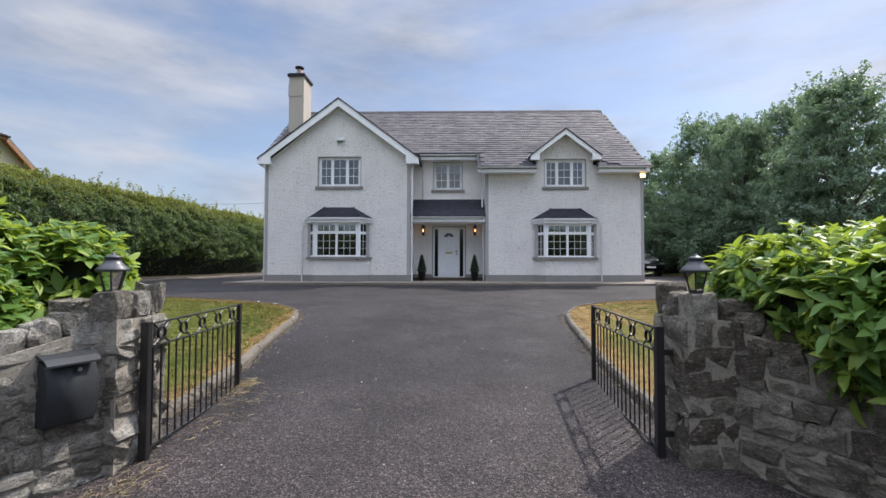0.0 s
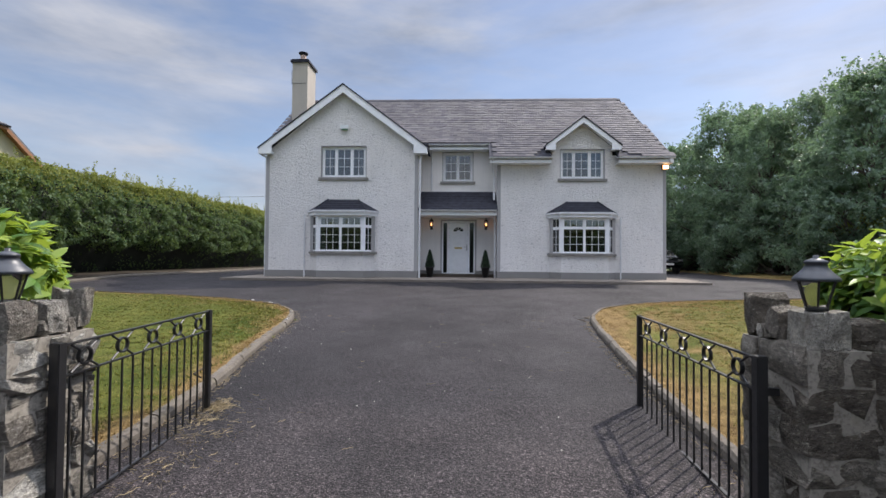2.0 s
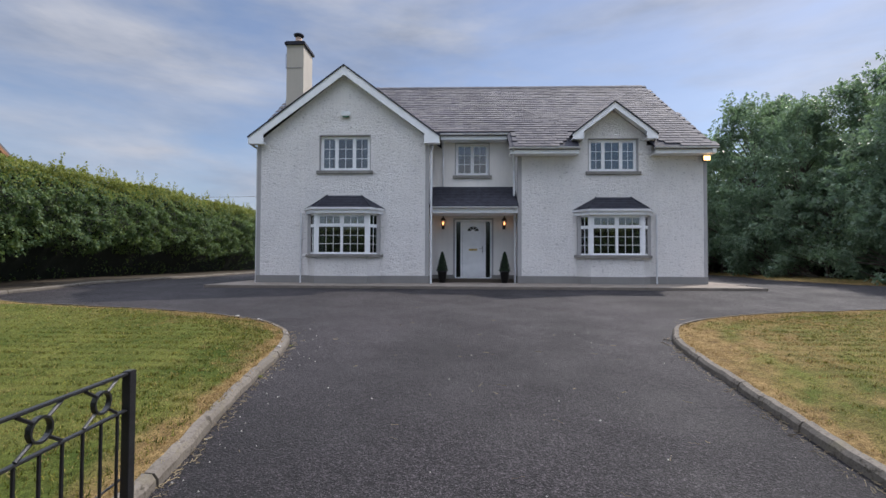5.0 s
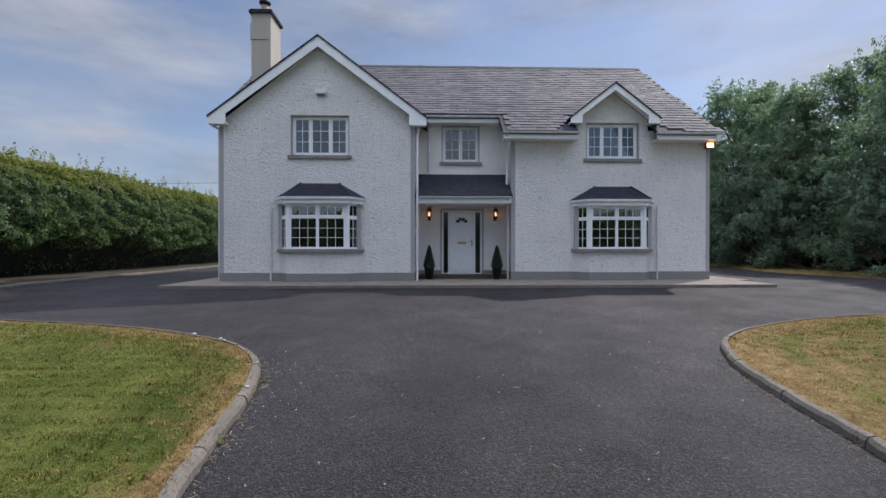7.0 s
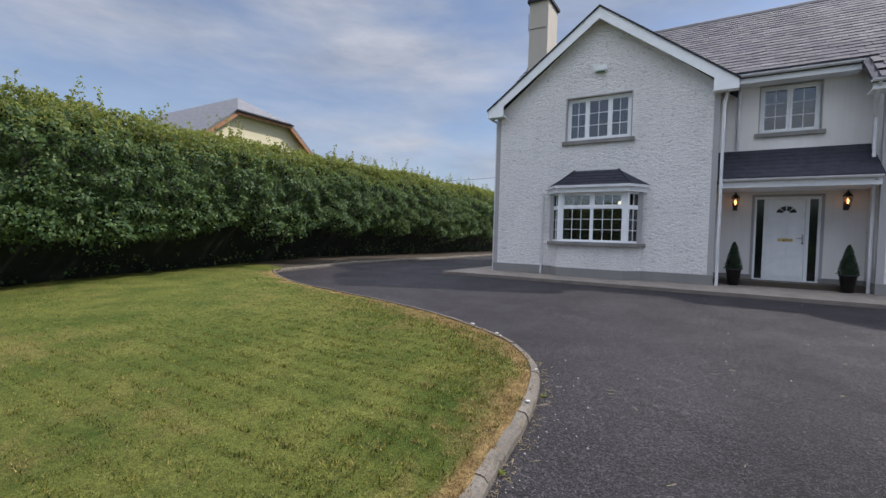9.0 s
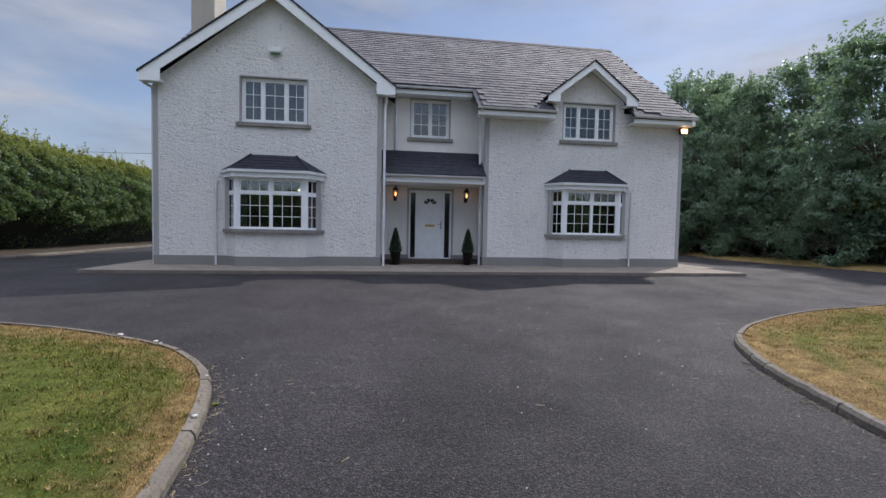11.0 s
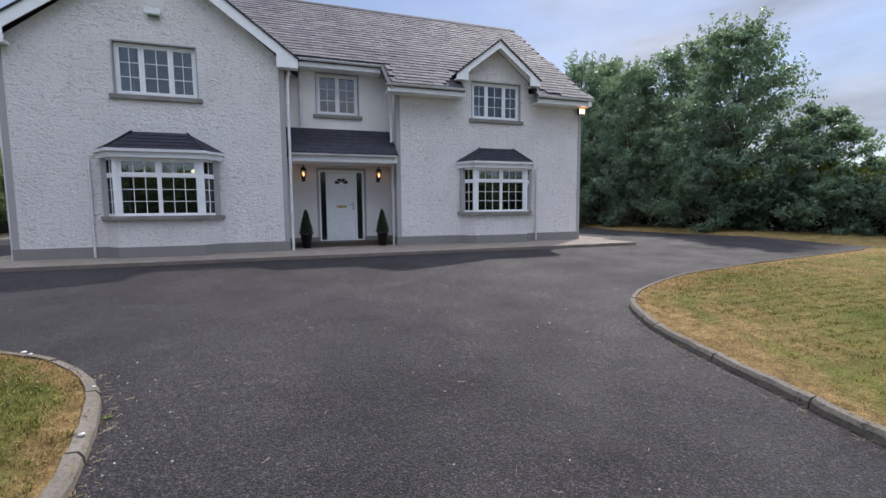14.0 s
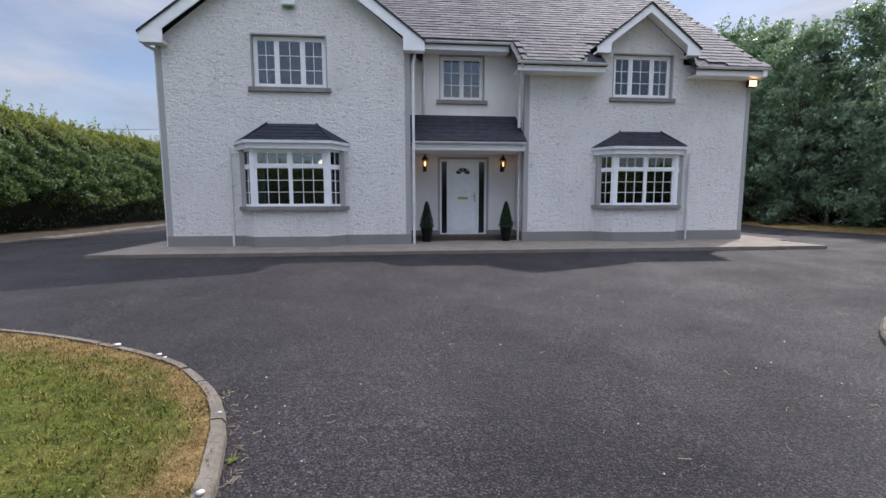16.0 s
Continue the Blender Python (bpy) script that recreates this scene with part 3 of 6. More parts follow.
def verge(ctrl, wide, side, name, material, label):
    line = curve_points(ctrl, 0.5)
    verts, faces = [], []
    for i, p in enumerate(line):
        along = (line[min(len(line) - 1, i + 1)] - line[max(0, i - 1)]).normalized()
        out = Vector((-along.y, along.x)) * side
        for k, h in ((0, 0.0), (0.12, 0.09), (1, 0.13)):
            q = p + out * wide * k
            verts.append((q.x, q.y, gz(q.x, q.y) + h))
    for i in range(len(line) - 1):
        for j in range(2):
            faces.append((3 * i + j, 3 * i + j + 1, 3 * i + j + 4, 3 * i + j + 3))
    me = raw(name, verts, faces, material)
    values = me.attributes.new("dry", "FLOAT", "POINT")
    values.data.foreach_set("value", [0.75 if k % 3 == 0 else 0.6 for k in range(len(verts))])
    return tagged(new(name, me), label, "verge", kind="structure")


verge([(19.0, 12.0), (16.0, 12.5), (14.9, 13.3), (14.5, 14.9), (14.0, 16.6), (13.5, 19.0), (13.2, 22.0), (14.4, 27.0), (14.6, 33.0)], 4.5, -1, "verge", M_TURF, "dry grass verge under the trees")
verge([(-12.2, 13.3), (-11.97, 15.2), (-11.92, 20.0), (-12.12, 32.0)], 3.0, 1, "verge", M_HEDGE_SHADE, "strip at the foot of the hedge, coloured dark for its shade")

# ---- the house ----
Z0, YL, YR, YC = 0.80, 16.95, 17.40, 18.28
SL = 0.796                      # slope of the roofs
XL0, XL1, XR0, XR1 = -7.12, -1.40, 1.57, 7.80
RIDGE_Y, RIDGE_Z, EAVE_Y, EAVE_Z = 21.72, 9.076, 16.95, 5.28
house = thing("house", (0.3, YR, Z0), "two-storey white roughcast house with grey slate roof and two bay windows", "house")

bm = bmesh.new()
box(bm, -7.95, 8.35, 15.35, 16.94, 0.45, Z0)
box(bm, XL1 + 0.01, XR1 + 1.0, 16.942, 18.27, 0.45, Z0 - 0.002)
box(bm, -7.95, XL0 - 0.002, 16.942, 27.5, 0.45, Z0 - 0.002)
box(bm, XR1 + 0.002, 8.8, 18.272, 27.5, 0.45, Z0 - 0.002)
tagged(part("pavement", bm, M_PATH), "pale concrete path along the foot of the house", "path", kind="structure")

W1 = (-5.03, -3.35, 4.50, 5.68)
W2 = (-0.54, 0.66, 4.58, 5.76)
W3 = (3.92, 5.55, 4.54, 5.65)
DOOR = (-0.55, 0.76, 0.90, 3.00)
BAYS = ((-4.18, YL), (4.72, YR))
bay_hole = lambda cx: (cx - 1.12, cx + 1.12, 1.74, 3.05)
T = 0.3
bm = bmesh.new()
holed(bm, XL0, XL1, Z0 + 0.24, 5.46, YL, YL + T, [(*W1[:3], 5.46), bay_hole(BAYS[0][0])])
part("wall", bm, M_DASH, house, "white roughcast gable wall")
bm = bmesh.new()
prism(bm, [(XL0, 5.46), (W1[0], 5.46), (W1[0], W1[3]), (W1[1], W1[3]), (W1[1], 5.46), (XL1, 5.46), (XL1, 5.56), (-1.65, 5.76), (-4.19, 7.77), (-6.75, 5.75)], YL, YL + T)
part("gable_wall", bm, M_DASH, house, "white roughcast gable")
bm = bmesh.new()
holed(bm, XR0, XR1, Z0 + 0.24, 5.42, YR, YR + T, [(*W3[:3], 5.42), bay_hole(BAYS[1][0])])
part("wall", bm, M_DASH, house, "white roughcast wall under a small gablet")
bm = bmesh.new()
prism(bm, [(3.60, 5.42), (W3[0], 5.42), (W3[0], W3[3]), (W3[1], W3[3]), (W3[1], 5.42), (5.84, 5.42), (5.84, 5.74), (4.71, 6.64), (3.60, 5.74)], YR, YR + T)
part("gablet_wall", bm, M_DASH, house, "white roughcast gablet")
bm = bmesh.new()
holed(bm, XL1 - 0.1, XR0 + 0.1, Z0 + 0.10, 6.0, YC, YC + T, [W2, DOOR])
part("wall", bm, M_SMOOTH, house, "white plaster wall of the recessed entrance")
for a in ((XL1 - T, XL1, YL + T, YC, Z0 + 0.24, 5.55), (XR0, XR0 + T, YR + T, YC, Z0 + 0.24, 5.5), (XL0, XL0 + T, YL + T, 26.4, Z0 + 0.24, 5.4), (XR1 - T, XR1, YR + T, 26.4, Z0 + 0.24, 5.4), (XL0, XR1, 26.4, 26.7, Z0, 5.4)):
    part("wall", boxed(*a), M_DASH, house, "white roughcast side wall")
for a in (XL0, XR1 - T):
    part("gable_wall", prism(bmesh.new(), [(17.7, 5.4), (26.0, 5.4), (RIDGE_Y, 8.85)], a, a + T, "x"), M_DASH, house, "white roughcast end gable")
P = 0.012
for a in ((XL0 - P, XL1 + P, YL - P, YL + T), (XR0 - P, XR1 + P, YR - P, YR + T), (XL1 - T, XL1 + P, YL + T, YC), (XR0 - P, XR0 + T, YR + T, YC), (XL0 - P, XL0 + T, YL + T, 26.4),
          (XR1 - T, XR1 + P, YR + T, 26.4), (XL1 + P, DOOR[0], YC - P, YC + T), (DOOR[1], XR0 - P, YC - P, YC + T)):
    part("plinth", boxed(*a, 0.5, Z0 + 0.24), M_PLINTH, house, "grey smooth plaster plinth")
for x0, x1, y in ((XL0 - 0.006, XL0 + 0.12, YL), (XL1 - 0.12, XL1 + 0.006, YL), (XR0 - 0.006, XR0 + 0.12, YR), (XR1 - 0.11, XR1 + 0.006, YR)):
    part("margin", boxed(x0, x1, y - 0.008, y + 0.12, Z0 + 0.242, 5.34), M_MARGIN, house, "grey plaster corner margin")

# inner rooms, so that the panes look into depth
bm = bmesh.new()
box(bm, XL0 + T, XR1 - T, 21.5, 21.6, Z0, 5.9)
box(bm, XL1 - T, XL1 - T + 0.1, YC + T, 21.5, Z0, 5.9)
box(bm, XR0 + T, XR0 + T + 0.1, YC + T, 21.5, Z0, 5.9)
part("partition", bm, M_ROOM, house)
bm = bmesh.new()
box(bm, XL0 + T, XR1 - T, 17.72, 21.5, Z0 - 0.1, Z0 + 0.12)
box(bm, XL0 + T, XR1 - T, 17.72, 21.5, 3.35, 3.62)
box(bm, XL0 + T, XR1 - T, 18.0, 21.5, 5.9, 5.98)
box(bm, XL0 + T, XL1 - T, YL + T, 17.72, Z0 - 0.1, Z0 + 0.12)
box(bm, XL0 + T, XL1 - T, YL + T, 17.72, 3.35, 3.62)
part("floor_slab", bm, M_FLOOR, house)

# ---- roofs ----


def plane_z(y):
    return EAVE_Z + SL * (y - EAVE_Y)


def roof_end(y):
    """The right-hand edge of the roof, which draws in a little towards the ridge."""
    return 7.90 - 0.32 * (y - EAVE_Y) / (RIDGE_Y - EAVE_Y)


def slope_slab(bm, x0, x1, y0, y1, thick=0.10):
    """A strip of roof; x1 None runs it out to the leaning end."""
    ends = (roof_end(y0), roof_end(y1)) if x1 is None else (x1, x1)
    top = [bm.verts.new((x, y, plane_z(y))) for x, y in ((x0, y0), (ends[0], y0), (ends[1], y1), (x0, y1))]
    low = [bm.verts.new(v.co - Vector((0, 0, thick))) for v in top]
    bm.faces.new(top)
    bm.faces.new(low[::-1])
    for k in range(4):
        bm.faces.new((top[k], low[k], low[(k + 1) % 4], top[(k + 1) % 4]))


bm = bmesh.new()
slope_slab(bm, -7.50, None, 17.84, RIDGE_Y)
slope_slab(bm, 1.24, 3.52, EAVE_Y, 17.84)
slope_slab(bm, 5.92, None, EAVE_Y, 17.84)
slope_slab(bm, 3.52, 5.92, 17.72, 17.84)
prism(bm, [(RIDGE_Y, RIDGE_Z), (26.9, 4.95), (26.9, 4.85), (RIDGE_Y, RIDGE_Z - 0.1)], -7.50, roof_end(RIDGE_Y), "x")
roof = part("roof", bm, M_DARKSLATE, house, "weathered grey slate roof")


def gable_roof(cx, apex, half, y0, y1, name, slope):
    foot = apex - half * slope
    bm = bmesh.new()
    for s in (-1, 1):
        prism(bm, [(cx, apex), (cx + s * half, foot), (cx + s * half, foot - 0.045), (cx, apex - 0.045)], y0, y1)
    part(name, bm, M_DARKSLATE, house, "dark slate gable roof")
    return foot


def barge(cx, apex, half, y, deep, wall_y, drop, wide, slope):
    """White boards down both slopes, a soffit behind them and boxed feet."""
    foot = apex - half * slope
    for s in (-1, 1):
        inner = cx + s * (half - wide)
        bm = bmesh.new()
        prism(bm, [(cx, apex - 0.02), (cx + s * half, foot - 0.02), (cx + s * half, foot - drop), (inner, foot - drop), (inner, foot + wide * slope - deep - 0.02), (cx, apex - deep - 0.04)], y, y + 0.03)
        part("bargeboard", bm, M_UPVC, house)
        bm = bmesh.new()
        prism(bm, [(cx, apex - 0.12), (cx + s * (half - 0.02), foot - 0.12), (cx + s * (half - 0.02), foot - 0.16), (cx, apex - 0.16)], y + 0.03, wall_y - 0.001)
        box(bm, *sorted((inner, cx + s * half)), y + 0.031, wall_y - 0.001, foot - drop, foot - 0.17)
        part("soffit", bm, M_UPVC, house)


gable_roof(-4.20, 7.97, 3.17, 16.69, 20.9, "gable_roof", 0.748)
barge(-4.20, 7.955, 3.15, 16.72, 0.29, YL, 0.24, 0.50, 0.748)
gable_roof(4.70, 6.83, 1.40, 17.04, 18.9, "gablet_roof", 0.772)
barge(4.70, 6.815, 1.38, 17.07, 0.20, YR, 0.185, 0.36, 0.772)

rng = random.Random(4)


def slate_mesh(w, l):
    v = [(-w, 0, 0.0), (w, 0, 0.0), (w, l, 0.004), (-w, l, 0.004), (-w, 0, 0.024), (w, 0, 0.024), (w, l, 0.010), (-w, l, 0.010)]
    return raw("slate", v, [(0, 3, 2, 1), (4, 5, 6, 7), (0, 1, 5, 4), (1, 2, 6, 5), (2, 3, 7, 6), (3, 0, 4, 7)], M_SLATE)


SLOPE = math.atan(SL)
SW, SROW = 0.30, 0.205
rows_of_slates = []
for r in range(31):
    d = 0.02 + r * SROW
    y = EAVE_Y + d * math.cos(SLOPE) - 0.03
    if y > RIDGE_Y - 0.1:
        break
    x = -7.48 + (SW / 2 if r % 2 else 0)
    while x < roof_end(y) - 0.08:
        skip = (y < 17.80 and (x < 1.40 or 3.45 < x < 5.90)) or (abs(x + 4.20) < (7.97 - plane_z(y)) / 0.748 - 0.25) or (abs(x - 4.70) < (6.83 - plane_z(y)) / 0.772 - 0.1)
        if not skip:
            rows_of_slates.append((x, y))
        x += SW
SLATES = rows_of_slates

bm = bmesh.new()
for y, s in ((RIDGE_Y, 1), (RIDGE_Y, -1)):
    prism(bm, [(y, RIDGE_Z + 0.05), (y - s * 0.16, RIDGE_Z + 0.05 - 0.16 * SL), (y - s * 0.16, RIDGE_Z + 0.03 - 0.16 * SL), (y, RIDGE_Z + 0.02)], -7.52, roof_end(RIDGE_Y) + 0.02, "x")
part("ridge_tiles", bm, M_DARKSLATE, house, "dark ridge tiles")
bm = bmesh.new()
for y in (EAVE_Y - 0.02, RIDGE_Y):
    for dx, dz in ((-0.16, -0.02), (-0.04, -0.02), (-0.04, -0.2), (-0.16, -0.2)):
        bm.verts.new((roof_end(y) + dx, y, plane_z(y) + dz))
bm.verts.ensure_lookup_table()
v = bm.verts
for f in ((0, 1, 2, 3), (7, 6, 5, 4), (0, 4, 5, 1), (1, 5, 6, 2), (2, 6, 7, 3), (3, 7, 4, 0)):
    bm.faces.new([v[k] for k in f])
part("verge_board", bm, M_UPVC, house)


def gutter(x0, x1, y, z, wall_y, ends=0.03):
    """A white half-round gutter on a fascia with its soffit."""
    bm = bmesh.new()
    seg = 7
    prof = [(y - 0.055 * math.cos(math.pi * k / seg), z - 0.06 * math.sin(math.pi * k / seg)) for k in range(seg + 1)]
    prof += [(p[0] * 0.86 + y * 0.14, p[1] * 0.86 + z * 0.14 + 0.001) for p in prof[::-1]]
    prism(bm, prof, x0 - ends, x1 + ends, "x")
    part("gutter", bm, M_GUTTER, house, "white gutter", smooth=False)
    bm = box(bmesh.new(), x0, x1, y + 0.058, y + 0.08, z - 0.20, z + 0.02)
    box(bm, x0, x1, y + 0.08, wall_y - 0.001, z - 0.20, z - 0.18)
    part("fascia", bm, M_UPVC, house, "white fascia board")


gutter(1.26, 3.50, 16.93, 5.26, YR)
gutter(5.94, 7.90, 16.93, 5.26, YR)
gutter(-1.05, 1.26, 17.82, 5.97, YC)
gutter(-1.36, 1.53, 17.10, 3.33, YC, 0.0)


def pipe(points, r=0.034):
    bm = bmesh.new()
    for a, b in zip(points, points[1:]):
        rod(bm, a, b, r, seg=8)
    ob = part("downpipe", bm, M_GUTTER, house, "white plastic downpipe")
    a, b = points[-2], points[-1]
    for k in (0.25, 0.75):
        part("clip", lathe(bmesh.new(), [(r * 1.25, -0.03), (r * 1.25, 0.03)], Vector(a).lerp(Vector(b), k), 8), M_GUTTER, ob)


pipe([(-1.30, 17.05, 5.5), (-1.27, YL - 0.03, 5.30), (-1.32, YL - 0.045, 5.1), (-1.32, YL - 0.045, Z0)])
pipe([(-0.98, 17.86, 5.9), (-0.98, YC - 0.05, 5.7), (-0.98, YC - 0.05, 4.2)])
pipe([(1.36, 16.94, 5.2), (1.40, 17.3, 4.85), (1.45, 17.5, 4.6), (1.45, 17.5, 3.75)])
pipe([(1.44, 17.12, 3.28), (1.46, 17.45, 3.08), (1.50, 17.6, 2.9), (1.50, 17.6, Z0)])
pipe([(-7.40, 16.9, 5.5), (-7.35, 17.0, 5.38), (-7.17, 17.05, 5.28), (-7.17, 17.05, Z0)])
pipe([(-5.62, YL - 0.05, 3.10), (-5.62, YL - 0.045, Z0)], 0.028)
pipe([(6.13, YR - 0.05, 3.10), (6.13, YR - 0.045, Z0)], 0.028)

# chimney
bm = boxed(-7.30, -6.62, 19.75, 20.80, 6.6, 10.12)
chimney = part("chimney", bm, M_CHIMNEY, house, "tall cream rendered chimney")
bm = box(bmesh.new(), -7.37, -6.55, 19.68, 20.87, 10.12, 10.22)
box(bm, -7.33, -6.59, 19.72, 20.83, 10.22, 10.27)
part("cap", bm, M_DARKSLATE, chimney, "dark chimney capping")
part("chimney_pot", lathe(bmesh.new(), [(0.15, 0), (0.13, 0.10), (0.13, 0.30), (0.10, 0.31)], (-6.95, 20.1, 10.27), 14), M_POTCLAY, chimney, "pale clay chimney pot", True)
part("cowl", lathe(bmesh.new(), [(0.12, 0.33), (0.20, 0.40), (0.21, 0.44), (0.05, 0.47)], (-6.95, 20.1, 10.25), 14), M_DARKSLATE, chimney, "black round cowl", True)
bm = rod(bmesh.new(), (-7.31, 19.74, 9.2), (-6.71, 19.74, 9.2), 0.01)
rod(bm, (-7.32, 19.74, 9.15), (-7.32, 19.74, 9.75), 0.012)
part("aerial_strap", bm, M_GALV, chimney)

# ---- windows ----


def casement(holder, x0, x1, z0, z1, y, bars_x, bars_z, m=None, f=0.052, name="sash"):
    """A framed light with glazing bars and one pane; y is its outer face."""
    m = m or Matrix()
    bm = box(bmesh.new(), x0, x0 + f, y, y + 0.06, z0, z1, m)
    box(bm, x1 - f, x1, y, y + 0.06, z0, z1, m)
    box(bm, x0 + f, x1 - f, y, y + 0.06, z0, z0 + f, m)
    box(bm, x0 + f, x1 - f, y, y + 0.06, z1 - f, z1, m)
    part(name, bm, M_UPVC, holder)
    xs = [x0 + f + (x1 - x0 - 2 * f) * k / (bars_x + 1) for k in range(1, bars_x + 1)]
    zs = [z0 + f + (z1 - z0 - 2 * f) * k / (bars_z + 1) for k in range(1, bars_z + 1)]
    for x in xs:
        part("glazing_bar", box(bmesh.new(), x - 0.007, x + 0.007, y + 0.018, y + 0.042, z0 + f, z1 - f, m), M_UPVC, holder)
    for z in zs:
        part("glazing_bar", box(bmesh.new(), x0 + f, x1 - f, y + 0.020, y + 0.040, z - 0.007, z + 0.007, m), M_UPVC, holder)
    pane = part("pane", box(bmesh.new(), x0 + f, x1 - f, y + 0.026, y + 0.032, z0 + f, z1 - f, m), M_GLASS, holder)
    pane.visible_shadow = False


def frame_bars(x0, x1, z0, z1, y, w=0.045):
    bm = box(bmesh.new(), x0, x0 + w, y, y + 0.07, z0, z1)
    box(bm, x1 - w, x1, y, y + 0.07, z0, z1)
    box(bm, x0 + w, x1 - w, y, y + 0.07, z0, z0 + w)
    box(bm, x0 + w, x1 - w, y, y + 0.07, z1 - w, z1)
    return bm


def folds(x0, x1, y, z0, z1, seed):
    """A hanging curtain with soft folds."""
    n = 40
    rg = random.Random(seed)
    ph = rg.random() * 6
    verts = []
    for k in range(n + 1):
        x = x0 + (x1 - x0) * k / n
        d = 0.035 * math.sin(k * 1.25 + ph) + 0.012 * math.sin(k * 2.9)
        verts += [(x, y + d, z0), (x, y + d * 0.7, z1)]
    bm = bmesh.new()
    vs = [bm.verts.new(v) for v in verts]
    for k in range(n):
        bm.faces.new((vs[2 * k], vs[2 * k + 2], vs[2 * k + 3], vs[2 * k + 1]))
    return bm


def curtain(x0, x1, y, z0, z1, seed, label):
    ob = part("curtain", folds(x0, x1, y, z0, z1, seed), M_CURTAIN, smooth=True)
    return tagged(ob, label, "curtain", "window curtains")


def upper_window(o, y, splits, bars, label):
    x0, x1, z0, z1 = o
    holder = part("window", frame_bars(x0 + 0.01, x1 - 0.01, z0 + 0.01, z1 - 0.01, y + 0.10), M_UPVC, house, label)
    xs = [x0 + 0.05, *splits, x1 - 0.05]
    for a, b, n in zip(xs, xs[1:], bars):
        casement(holder, a + 0.004, b - 0.004, z0 + 0.055, z1 - 0.055, y + 0.092, n, 2)
    part("sill", boxed(x0 - 0.10, x1 + 0.10, y - 0.055, y + 0.10, z0 - 0.10, z0 + 0.004, bevel=0.008), M_SILL, holder, "grey concrete sill")
    bm = bmesh.new()
    box(bm, x0 - 0.022, x0 + 0.006, y - 0.006, y + 0.1, z0, z1 + 0.022)
    box(bm, x1 - 0.006, x1 + 0.022, y - 0.006, y + 0.1, z0, z1 + 0.022)
    box(bm, x0 + 0.006, x1 - 0.006, y - 0.006, y + 0.1, z1 - 0.006, z1 + 0.022)
    part("reveal", bm, M_MARGIN, holder, "grey plaster window margin")


upper_window(W1, YL, (-4.49, -3.90), (1, 1, 1), "white three-light casement window with glazing bars")
upper_window(W2, YC, (0.06,), (1, 1), "white two-light casement window with glazing bars")
upper_window(W3, YR, (4.43, 5.02), (1, 1, 1), "white three-light casement window under a gablet")
curtain(-5.0, -4.72, YL + 0.4, 4.4, 5.75, 1, "pale grey bedroom curtain drawn aside")
curtain(-3.66, -3.36, YL + 0.4, 4.4, 5.75, 2, "pale grey bedroom curtain drawn aside")
curtain(3.95, 4.25, YR + 0.4, 4.4, 5.75, 3, "pale grey bedroom curtain drawn aside")
curtain(5.12, 5.56, YR + 0.4, 4.4, 5.75, 4, "pale grey bedroom curtain drawn aside")
curtain(-0.52, -0.38, YC + 0.4, 4.5, 5.8, 5, "pale curtain edge in the landing window")


